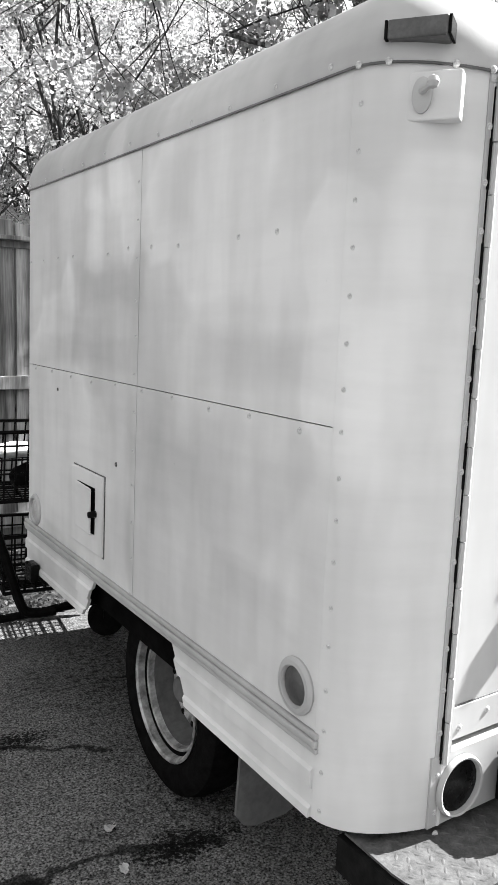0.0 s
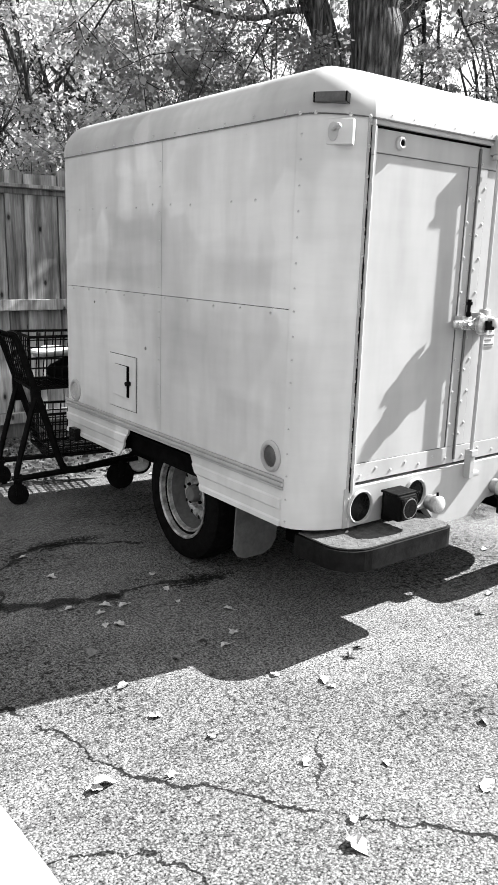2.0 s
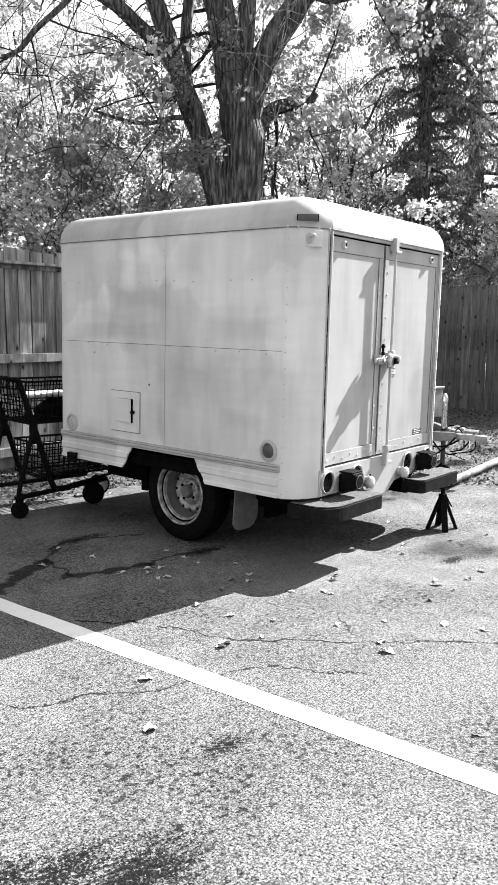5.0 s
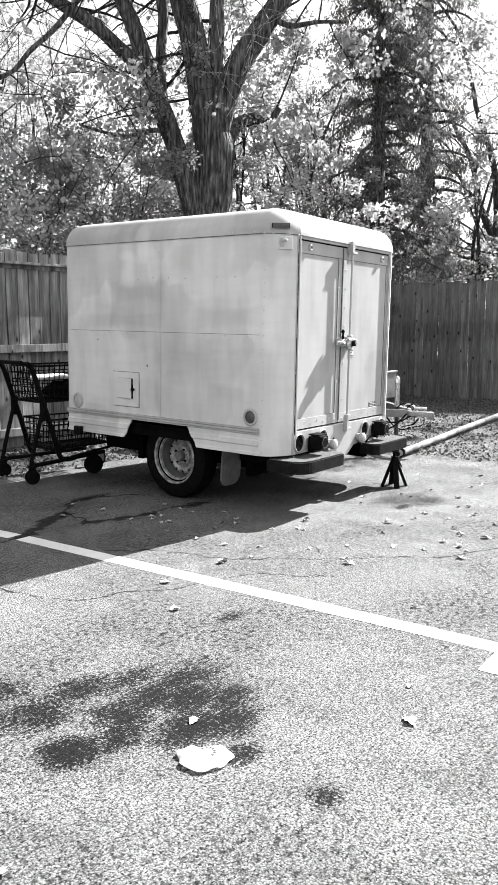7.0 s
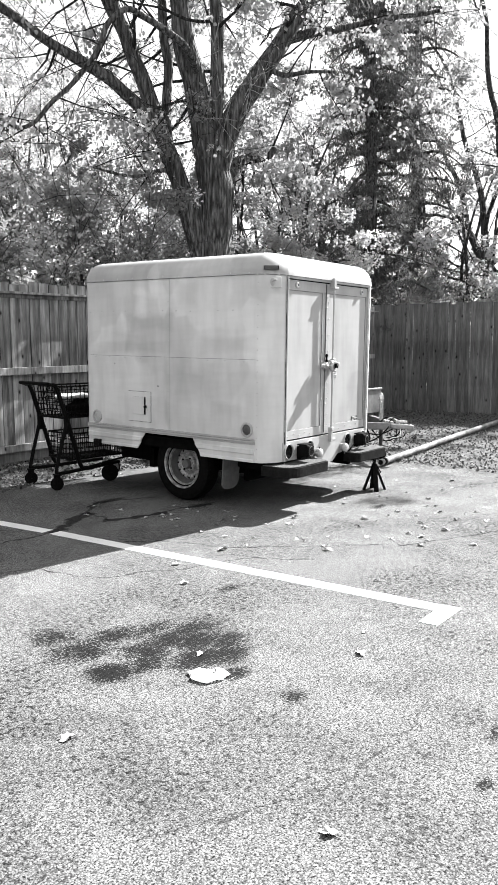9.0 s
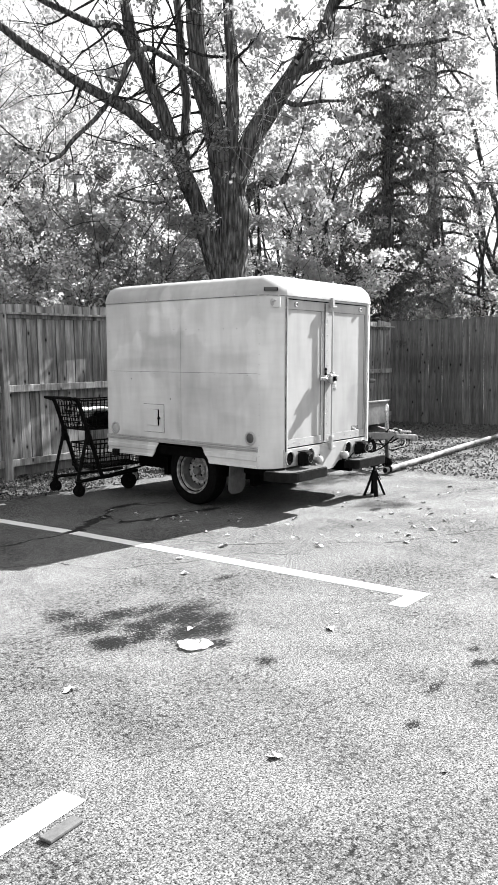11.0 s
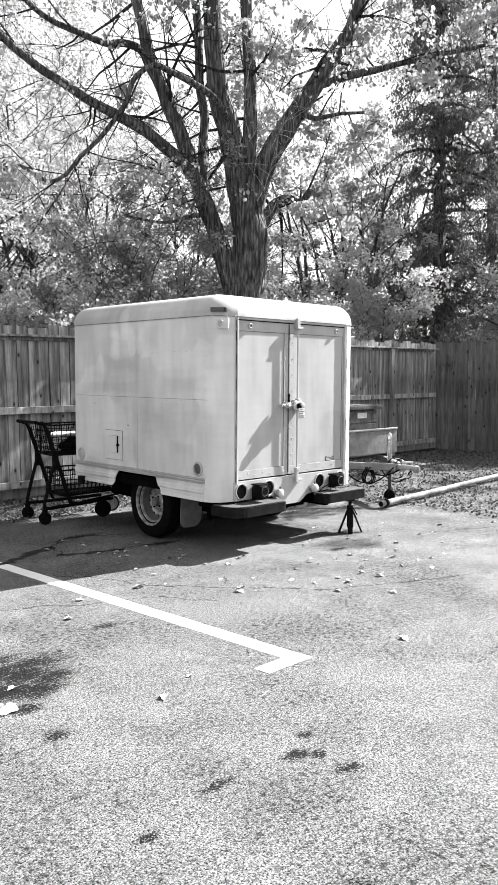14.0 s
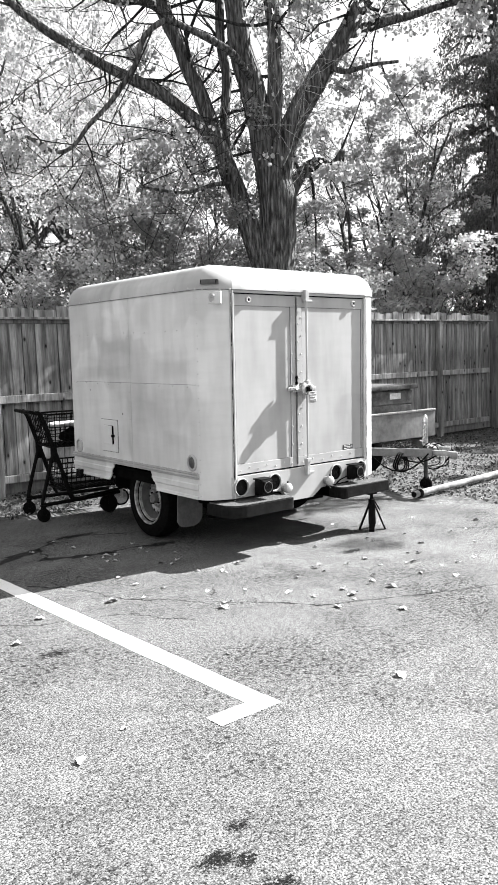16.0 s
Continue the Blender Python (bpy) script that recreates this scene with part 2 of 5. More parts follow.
TAR_SEAMS = (
    (((-0.44, 2.62), (-0.11, 2.79), (0.22, 2.96)), 0.055, 0.2),
    (((-1.4, 2.62), (-1.13, 2.64), (-0.81, 2.65), (-0.44, 2.62)), 0.016, 0.25),
    (((0.22, 2.96), (0.4, 3.12), (0.58, 3.27), (0.81, 3.2), (1.1, 3.04)), 0.018, 0.2),
    (((0.22, 2.96), (0.19, 2.7), (0.16, 2.58)), 0.01, 0.25),
    (((0.16, 2.58), (0.36, 2.5), (0.6, 2.44)), 0.042, 0.2),
    (((0.6, 2.44), (0.9, 2.44), (1.19, 2.35)), 0.016, 0.22),
)
OIL = ((-1.71, 0.48, 0.1, 0.08, 0.9), (-1.54, 0.38, 0.13, 0.06, 0.8), (-1.38, 0.22, 0.12, 0.08, 0.8), (-1.6, 0.2, 0.13, 0.1, 1), (-1.52, 0.08, 0.13, 0.1, 1.1), (-1.44, -0.04, 0.11, 0.08, 0.9), (-1.58, -0.16, 0.13, 0.08, 1.1), (-1.7, -0.08, 0.13, 0.1, 1.1), (-1.78, 0.18, 0.12, 0.1, 0.9), (-1.88, 0.08, 0.12, 0.08, 0.9), (-2.06, 0.13, 0.1, 0.09, 1.3), (-1.97, 0.45, 0.13, 0.1, 0.7),
       (-1.73, -0.33, 0.06, 0.05, 0.8), (-1.94, 0.71, 0.08, 0.1, 0.6), (-1.76, -0.7, 0.04, 0.04, 0.6), (-0.73, 0.52, 0.06, 0.035, 0.6), (-1.15, -1.54, 0.055, 0.035, 1.0), (-1.07, -1.6, 0.03, 0.025, 0.7), (-1.07, -1.76, 0.045, 0.03, 0.9), (-0.98, -1.44, 0.03, 0.02, 0.6), (-1.55, -1.51, 0.06, 0.02, 0.5), (-1.64, -2.29, 0.05, 0.035, 0.7), (-1.93, -1.62, 0.035, 0.025, 0.6), (2.02, 1.01, 0.08, 0.04, 1), (1.1, 2.38, 0.12, 0.05, 0.8), (0.75, 3.25, 0.15, 0.05, 0.8))


def asphalt():
    k = Mat("worn_asphalt", 0.92, 0, 0.12)
    x, y, z = k.xyz()
    stone = k.cells(150)
    gaps = k.cells(150, "F1", "Distance")
    wide = k.noise(0.5, 4, 0.6)
    mid = k.noise(3.2, 5, 0.6)
    worn = k.ramp(k.noise(0.9, 5, 0.62), (0.42, 0.0), (0.62, 1.0))  # ravelled areas where the binder has gone
    tone = k.ramp(stone, (0.08, 0.065), (0.3, 0.145), (0.7, 0.18), (1.0, 0.25))
    # gaps, grit and pits below are darkened in colour for shadows among the stones
    tone = k.mix(tone, k.ramp(gaps, (0.35, 1.08), (0.75, 0.4)), 1.0, "MULTIPLY")
    tone = k.mix(tone, k.ramp(wide, (0.3, 0.88), (0.7, 1.12)), 1.0, "MULTIPLY")
    tone = k.mix(tone, k.ramp(mid, (0.3, 0.86), (0.65, 1.1)), 1.0, "MULTIPLY")
    grit = k.noise(110, 3, 0.65)
    tone = k.mix(tone, k.ramp(grit, (0.385, 0.08), (0.465, 0.95), (0.7, 1.12)), 1.0, "MULTIPLY")
    pits = k.noise(36, 4, 0.65)
    tone = k.mix(tone, k.ramp(worn, (0.0, 1.15), (1.0, 0.88)), 1.0, "MULTIPLY")
    tone = k.mix(tone, k.mix(k.ramp(pits, (0.3, 0.35), (0.42, 1.05)), k.ramp(pits, (0.4, 0.1), (0.48, 0.92), (0.68, 1.15)), worn), 1.0, "MULTIPLY")
    # oil stains: soft blots of uneven outline
    edge = k.mix(k.noise(7, 8, 0.85), k.noise(48, 4, 0.75), 0.55)
    blot = None
    for cx, cy, rx, ry, depth in OIL:
        dx = k.math("POWER", k.math("ABSOLUTE", k.math("DIVIDE", k.math("SUBTRACT", x, cx), rx)), 2.0)
        dy = k.math("POWER", k.math("ABSOLUTE", k.math("DIVIDE", k.math("SUBTRACT", y, cy), ry)), 2.0)
        v = k.math("MULTIPLY", k.math("SUBTRACT", 1.5, k.math("ADD", dx, dy)), depth)
        blot = v if blot is None else k.math("MAXIMUM", blot, v)
    wet = k.math("ADD", k.math("MAXIMUM", blot, -3.0), k.math("MULTIPLY", k.math("SUBTRACT", edge, 0.48), 14.0))
    wet = k.math("ADD", wet, k.math("MULTIPLY", k.math("SUBTRACT", k.noise(95, 3, 0.7), 0.5), 9.0))
    wet = k.math("ADD", k.math("MULTIPLY", wet, 0.4), 0.12)
    tone = k.mix(tone, k.ramp(wet, (0.05, 1.0), (0.35, 0.3), (0.6, 0.04)), 1.0, "MULTIPLY")
    # cracks and tar seams, ragged
    sx = k.math("ADD", x, k.math("ADD", k.math("MULTIPLY", k.math("SUBTRACT", k.noise(6, 3, 0.6), 0.5), 0.16), k.math("MULTIPLY", k.math("SUBTRACT", k.noise(70, 2), 0.5), 0.03)))
    sy = k.math("ADD", y, k.math("ADD", k.math("MULTIPLY", k.math("SUBTRACT", k.noise(6.7, 3, 0.6), 0.5), 0.16), k.math("MULTIPLY", k.math("SUBTRACT", k.noise(77, 2), 0.5), 0.03)))
    for pts, w, low in CRACKS + TAR_SEAMS:
        near = None
        for (ax, ay), (bx, by) in zip(pts, pts[1:]):
            ex, ey = bx - ax, by - ay
            px, py = k.math("SUBTRACT", sx, ax), k.math("SUBTRACT", sy, ay)
            along = k.math("DIVIDE", k.math("ADD", k.math("MULTIPLY", px, ex), k.math("MULTIPLY", py, ey)), ex * ex + ey * ey)
            along = k.math("MINIMUM", k.math("MAXIMUM", along, 0.0), 1.0)
            qx, qy = k.math("SUBTRACT", px, k.math("MULTIPLY", along, ex)), k.math("SUBTRACT", py, k.math("MULTIPLY", along, ey))
            d = k.math("SQRT", k.math("ADD", k.math("MULTIPLY", qx, qx), k.math("MULTIPLY", qy, qy)))
            near = d if near is None else k.math("MINIMUM", near, d)
        width = k.math("MULTIPLY", k.math("SUBTRACT", k.noise(5.3, 3, 0.7), 0.26), 4.0 * w)
        mark = k.math("SUBTRACT", near, width)
        tone = k.mix(tone, k.ramp(k.math("ADD", k.math("DIVIDE", mark, 2.0 * w), 0.5), (0.35, low), (0.65, 1.0)), 1.0, "MULTIPLY")
    # earth and rotted leaves past the asphalt's edge
    wob = k.math("MULTIPLY", k.math("SUBTRACT", k.noise(1.1, 5, 0.65), 0.5), 1.6)
    east = k.math("SUBTRACT", k.math("ADD", x, wob), 4.3)
    north = k.math("SUBTRACT", k.math("ADD", y, k.math("MULTIPLY", wob, 0.5)), 4.4)
    soil = k.ramp(k.math("ADD", k.math("MAXIMUM", east, north), 0.5), (0.35, 0.0), (0.65, 1.0))
    earth = k.mix(k.ramp(k.noise(14, 6, 0.75), (0.3, 0.03), (0.5, 0.09), (0.75, 0.22)), k.ramp(k.cells(30), (0.2, 0.6), (0.9, 1.3)), 1.0, "MULTIPLY")
    k.colour(k.mix(tone, earth, soil))
    k.bump(k.mix(k.mix(k.ramp(gaps, (0.0, 1.0), (0.8, 0.0)), grit, 0.6), pits, 0.4), 0.42, 0.012)
    return k.m


ASPHALT = asphalt()


def line_paint():
    k = Mat("worn_line_paint", 0.7, 0, 0.3)
    worn = k.ramp(k.noise(60, 5, 0.75), (0.64, 0.82), (0.72, 0.2))
    scuffed = k.ramp(k.mix(k.noise(9, 5, 0.7), k.noise(120, 3, 0.7), 0.4), (0.6, 1.0), (0.66, 0.25))
    worn = k.mix(worn, scuffed, 1.0, "MULTIPLY")
    k.colour(k.mix(worn, k.ramp(k.noise(3, 3), (0.3, 0.85), (0.7, 1.0)), 1.0, "MULTIPLY"))
    k.bump(k.cells(145, "F1", "Distance"), 0.4, 0.006)
    return k.m


LINEPAINT = line_paint()

# ---- shapes ----


def shape(name, bm, material, smooth=True):
    bm.normal_update()
    if smooth:
        for f in bm.faces:
            f.smooth = True
        for e in bm.edges:
            if len(e.link_faces) == 2:
                a, b = (f.calc_area() for f in e.link_faces)
                turn = e.calc_face_angle(0.0)
                e.smooth = not (turn > radians(35) or (turn > radians(9) and max(a, b) > 9 * min(a, b)))
    me = bpy.data.meshes.new(name)
    bm.to_mesh(me)
    bm.free()
    if material:
        me.materials.append(material)
    return me


def home(ob):
    m = ob.matrix_basis.copy()
    while ob.parent:
        m = ob.matrix_parent_inverse @ m
        ob = ob.parent
        m = ob.matrix_basis @ m
    return m


# the box trailer stands nose-up, leaning a little and slightly racked
LEAN = pose(2.1, 2.69, 0) @ Matrix.Rotation(radians(1.0), 4, "X") @ Matrix.Rotation(radians(0.5), 4, "Y") @ pose(-2.1, -2.69, 0)
RACK = LEAN @ Matrix(((1, 0, 0, 0), (0.06, 1, 0, -0.06 * 1.058), (0, 0, 1, 0), (0, 0, 0, 1)))


def root(ob):
    while ob.parent:
        ob = ob.parent
    return ob


def part(name, bm, material, parent, label="", smooth=True):
    """One mesh in world places, as a part of parent."""
    if root(parent).name == "box_trailer":
        bmesh.ops.transform(bm, matrix=RACK, verts=bm.verts)
    ob = new(name, bm if isinstance(bm, bpy.types.Mesh) else shape(name, bm, material, smooth))
    ob.parent = parent
    ob.matrix_parent_inverse = home(parent).inverted()
    return tagged(ob, label)


def thing(name, label, category, at=(0, 0, 0), group="", kind="", turn=0):
    ob = new(name)
    ob.matrix_basis = pose(*at, 0, 0, turn)
    return tagged(ob, label, category, group, kind)


def box(bm, lo, hi, bevel=0.0, m=None):
    lo, hi = Vector(lo), Vector(hi)
    r = bmesh.ops.create_cube(bm, size=1, matrix=Matrix.Translation((lo + hi) / 2) @ Matrix.Diagonal((*(hi - lo), 1)))
    vs = r["verts"]
    if bevel:
        es = list({e for v in vs for e in v.link_edges})
        o = bmesh.ops.bevel(bm, geom=es, offset=bevel, segments=2, affect="EDGES", profile=0.5)
        vs = list({v for f in o["faces"] for v in f.verts} | {v for v in vs if v.is_valid})
    if m is not None:
        bmesh.ops.transform(bm, matrix=m, verts=vs)
    return bm


def nb():
    return bmesh.new()


def rod(bm, a, b, r, r2=None, seg=12):
    a, b = Vector(a), Vector(b)
    d = b - a
    m = Matrix.Translation((a + b) / 2) @ d.to_track_quat("Z", "Y").to_matrix().to_4x4()
    bmesh.ops.create_cone(bm, cap_ends=True, segments=seg, radius1=r, radius2=r if r2 is None else r2, depth=d.length, matrix=m)
    return bm


def tube(bm, pts, radii, seg=8):
    """A tube through points; radii: one or one a point."""
    pts = [Vector(p) for p in pts]
    if isinstance(radii, (int, float)):
        radii = [radii] * len(pts)
    radii = [float(r) for r in radii]
    rings, side = [], None
    for i, p in enumerate(pts):
        d = (pts[min(i + 1, len(pts) - 1)] - pts[max(i - 1, 0)]).normalized()
        if side is None:
            side = d.orthogonal().normalized()
        side = (side - d * side.dot(d)).normalized()
        up = d.cross(side)
        rings.append([bm.verts.new(p + radii[i] * (math.cos(2 * math.pi * k / seg) * side + math.sin(2 * math.pi * k / seg) * up)) for k in range(seg)])
    for a, b in zip(rings, rings[1:]):
        for k in range(seg):
            bm.faces.new((a[k], a[(k + 1) % seg], b[(k + 1) % seg], b[k]))
    bm.faces.new(rings[0][::-1])
    bm.faces.new(rings[-1])
    return bm


def lathe(bm, profile, m, seg=32):
    """Turns (radius, height) pairs round m's z axis."""
    rings = []
    for r, h in profile:
        if r < 1e-5:
            rings.append([bm.verts.new(m @ Vector((0, 0, h)))])
        else:
            rings.append([bm.verts.new(m @ Vector((r * math.cos(2 * math.pi * k / seg), r * math.sin(2 * math.pi * k / seg), h))) for k in range(seg)])
    for a, b in zip(rings, rings[1:]):
        for k in range(seg):
            q = [a[k % len(a)], a[(k + 1) % len(a)], b[(k + 1) % len(b)], b[k % len(b)]]
            q = list(dict.fromkeys(q))
            if len(q) > 2:
                bm.faces.new(q)
    return bm


def smoothed(pts, n=5):
    """A Catmull-Rom line through the points."""
    p = [Vector(q) for q in pts]
    out = []
    for i in range(len(p) - 1):
        a, b, c, d = p[max(i - 1, 0)], p[i], p[i + 1], p[min(i + 2, len(p) - 1)]
        for k in range(n):
            t = k / n
            out.append(0.5 * (2 * b + (c - a) * t + (2 * a - 5 * b + 4 * c - d) * t * t + (3 * b - a - 3 * c + d) * t ** 3))
    return out + [p[-1]]


def axis_to(d, at):
    return Matrix.Translation(at) @ Vector(d).to_track_quat("Z", "Y").to_matrix().to_4x4()


RIVET = []


def rivets(places, normal, parent, scale=1.0):
    """Domed rivets, each a part of parent, on one shared mesh."""
    if not RIVET:
        RIVET.append(shape("rivet", lathe(nb(), [(0.0085, -0.001), (0.0068, 0.0022), (0.0035, 0.004), (0, 0.0045)], Matrix(), 8), RIVETPAINT))
    back = home(parent).inverted()
    for p in places:
        o = new("rivet", RIVET[0])
        o.parent, o.matrix_parent_inverse = parent, back
        o.matrix_basis = axis_to(normal(p) if callable(normal) else normal, RACK @ Vector(p)) @ Matrix.Scale(scale, 4)


# ---- ground ----
bm = nb()
bmesh.ops.create_grid(bm, x_segments=8, y_segments=8, size=300)
ground = tagged(new("ground", shape("ground", bm, ASPHALT)), "worn grey asphalt lot edged with leaf litter", "ground", kind="structure")


def strip(bm, a, b, w, z=0.002):
    a, b = Vector((*a, z)), Vector((*b, z))
    s = (b - a).normalized().cross(Vector((0, 0, 1))) * w / 2
    n = max(2, int((b - a).length / 0.12))
    rows = []
    for i in range(n + 1):
        p = a.lerp(b, i / n)
        rows.append((bm.verts.new(p - s * random.uniform(0.95, 1.04)), bm.verts.new(p + s * random.uniform(0.95, 1.04))))
    for (p, q), (u, v) in zip(rows, rows[1:]):
        bm.faces.new((p, q, v, u))
    return bm


bm = strip(nb(), (-0.30, -0.78), (-0.43, 2.6), 0.12)
strip(bm, (-0.435, 2.68), (-0.53, 3.85), 0.12)
strip(bm, (-0.16, 4.44), (0.04, 4.4), 0.08)
strip(bm, (-0.24, -0.735), (-0.585, -0.75), 0.11, 0.003)
tagged(new("parking_line", shape("parking_line", bm, LINEPAINT, False)), "worn white painted stall line with a short end tick", "parking line", "stall lines", "structure")
bm = strip(nb(), (-3.5, -1.0), (-3.83, 3.0), 0.12)
strip(bm, (-3.56, -1.03), (-3.15, -0.975), 0.12, 0.003)
tagged(new("parking_line", shape("parking_line", bm, LINEPAINT, False)), "white painted stall line with a short tick, chipped edge", "parking line", "stall lines", "structure")

# ---- box trailer ----
XL, XR, YR, YF, RC, RY, RF = 1.058, 3.075, 1.553, 3.96, 0.35, 0.19, 0.1
TE = 72  # the bend of the rear corners ends short of square
Z0, ZM, ZT, RTOP = 0.47, 0.63, 2.1, 0.19
DL, DR, DB, DT, DY = 1.292, 2.855, 0.652, 2.066, 1.577
trailer = thing("box_trailer", "old white hand-painted box trailer with riveted rounded corners", "trailer", (2.1, 2.7, 0))


YB0 = YR + RY * math.sin(radians(TE))  # where the bend begins on the sides


def outline(d=0.0, seg=10):
    """The plan of the box, drawn in by d, anticlockwise from the rear left corner's start on the side."""
    pts = []
    for cx, cy, rx, ry, a0, a1, sx, sy in ((XL + RC, YB0, RC, RY, 180, 180 + TE, -1, -1), (XR - RC, YB0, RC, RY, 360 - TE, 360, 1, -1), (XR - RF, YF - RF, RF, RF, 0, 90, 1, 1), (XL + RF, YF - RF, RF, RF, 90, 180, -1, 1)):
        ax, ay = max(rx - d, 0.012), max(ry - d, 0.012)
        cx, cy = cx + sx * (rx - d - ax), cy + sy * (ry - d - ay)
        for i in range(seg + 1):
            a = radians(a0 + (a1 - a0) * i / seg)
            pts.append((cx + ax * math.cos(a), cy + ay * math.sin(a)))
    return pts


def corner(a, side=0, out=0.0):
    """A point of the rear corner's arc; a: 0 on the side wall, 90 on the rear."""
    t = radians(180 + a * TE / 90) if side == 0 else radians(360 - a * TE / 90)
    cx = XL + RC if side == 0 else XR - RC
    return Vector((cx + (RC + out) * math.cos(t), YB0 + (RY + out) * math.sin(t), 0))


def up(p, z):
    return Vector((p[0], p[1], z))


def wall_strip(plan, z0, z1, thick, rows=1):
    """A standing sheet along plan, thick metres deep towards the middle of the box."""
    bm = nb()
    mid_x, mid_y = (XL + XR) / 2, (YR + YF) / 2
    cols = []
    for i, (x, y) in enumerate(plan):
        (ax, ay), (bx, by) = plan[max(i - 1, 0)], plan[min(i + 1, len(plan) - 1)]
        n = Vector((by - ay, ax - bx, 0)).normalized()
        if n.dot(Vector((x - mid_x, y - mid_y, 0))) < 0:
            n = -n
        cols.append([bm.verts.new((x, y, z0)), bm.verts.new((x, y, z1)), bm.verts.new((x - n.x * thick, y - n.y * thick, z1)), bm.verts.new((x - n.x * thick, y - n.y * thick, z0))])
    for a, b in zip(cols, cols[1:]):
        for k in range(4):
            bm.faces.new((a[k], a[(k + 1) % 4], b[(k + 1) % 4], b[k]))
    bm.faces.new(cols[0])
    bm.faces.new(cols[-1])
    bmesh.ops.recalc_face_normals(bm, faces=bm.faces)
    return bm


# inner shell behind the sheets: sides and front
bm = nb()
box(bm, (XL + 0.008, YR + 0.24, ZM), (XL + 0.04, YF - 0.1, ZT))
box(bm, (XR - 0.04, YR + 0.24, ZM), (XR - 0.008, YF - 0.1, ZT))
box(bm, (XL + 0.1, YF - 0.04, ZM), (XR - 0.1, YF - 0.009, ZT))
part("body", bm, GRIMESHADE, trailer, "dark inner framing behind the sheets")
part("floor_pan", box(nb(), (XL + 0.05, YR + 0.26, 0.5), (XR - 0.05, YF - 0.05, 0.6)), GRIMESHADE, trailer, "grimy underside, its shade put into the near-black colour")


def sheet(y0, y1, z0, z1, x=XL, t=0.008):
    bm = nb()
    box(bm, (min(x, x + t), y0, z0), (max(x, x + t), y1, z1), 0.0012)
    return bm


YS, YC, ZH = 2.745, 1.73, 1.368
gap = 0.0012
for y0, y1, z0, z1 in ((YS + 0.002, YF - RF, ZH + gap, ZT), (YC + 0.0005, YS - 0.002, ZH + gap, ZT), (YS + 0.002, YF - RF, 0.677, ZH - gap), (YC + 0.0005, YS - 0.002, 0.677, ZH - gap)):
    part("side_panel", sheet(y0, y1, z0, z1), WHITE, trailer, "white painted sheet with faint roller marks")
part("side_panel", sheet(YC, YF - RF, ZM, ZT, XR - 0.008), WHITE, trailer)
front = [p for p in outline() if p[1] > YF - RF - 0.001]
part("front_panel", wall_strip(front, Z0 + 0.02, ZT, 0.008), WHITE, trailer)

# rear corners, bent sheet
for side in (0, 1):
    plan = [((XL if side == 0 else XR), YC + 0.0)] + [tuple(corner(a, side)[:2]) for a in range(0, 91, 6)] + [(DL - 0.001 if side == 0 else DR + 0.001, YR)]
    plan = [p for i, p in enumerate(plan) if i == 0 or (Vector(p) - Vector(plan[i - 1])).length > 1e-4]
    part("corner_panel", wall_strip(plan, Z0, ZT, 0.008, 1), WHITE, trailer, "curved white corner sheet")
    x = DL if side == 0 else DR
    part("door_jamb", box(nb(), (x - 0.02 if side == 0 else x + 0.004, YR + 0.003, DB - 0.02), (x - 0.004 if side == 0 else x + 0.02, YR + 0.07, ZT)), TRIMWHITE, trailer)

# roof cap: rolled edge in plan and section
bm = nb()
rings = []
for k in range(-1, 11):
    a = radians(max(k, 0) * 9)
    d = RTOP * (1 - math.cos(a)) - 0.007
    z = ZT - 0.004 if k < 0 else ZT + RTOP * math.sin(a)
    rings.append([bm.verts.new((x, y, z)) for x, y in outline(d)])
for a, b in zip(rings, rings[1:]):
    n = len(a)
    for i in range(n):
        bm.faces.new((a[i], a[(i + 1) % n], b[(i + 1) % n], b[i]))
inner = rings[-1]
cx, cy = (XL + XR) / 2, (YR + YF) / 2
for s in (0.6, 0.25):
    ring = [bm.verts.new((cx + (v.co.x - cx) * s, cy + (v.co.y - cy) * s, ZT + RTOP + 0.03 * (1 - s))) for v in inner]
    for i in range(len(ring)):
        bm.faces.new((inner[i], inner[(i + 1) % len(ring)], ring[(i + 1) % len(ring)], ring[i]))
    inner = ring
bm.faces.new(inner)
bmesh.ops.recalc_face_normals(bm, faces=bm.faces)
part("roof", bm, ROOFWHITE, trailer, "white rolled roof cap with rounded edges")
loop = outline(-0.0075)
part("roof_seam", wall_strip(loop + loop[:1], ZT - 0.009, ZT - 0.0045, 0.004), GREYLAMP, trailer, "dark caulked seam under the roof cap")
part("drip_rail", box(nb(), (DL - 0.02, YR + 0.0, DT + 0.007), (DR + 0.02, YR + 0.05, DT + 0.03), 0.002), TRIMWHITE, trailer)
# near-black strip painted in for the shade above the doors
part("door_gap", box(nb(), (DL, YR + 0.014, DT + 0.001), (DR, YR + 0.05, DT + 0.006)), GRIMESHADE, trailer)

# mouldings along the side and the pressed skirts
for z0, z1, t in ((0.662, 0.676, 0.008), (0.642, 0.66, 0.012), (0.628, 0.64, 0.008)):
    part("side_moulding", box(nb(), (XL - t, YC - 0.01, z0), (XL + 0.006, YF - 0.05, z1), 0.003), TRIMWHITE, trailer)


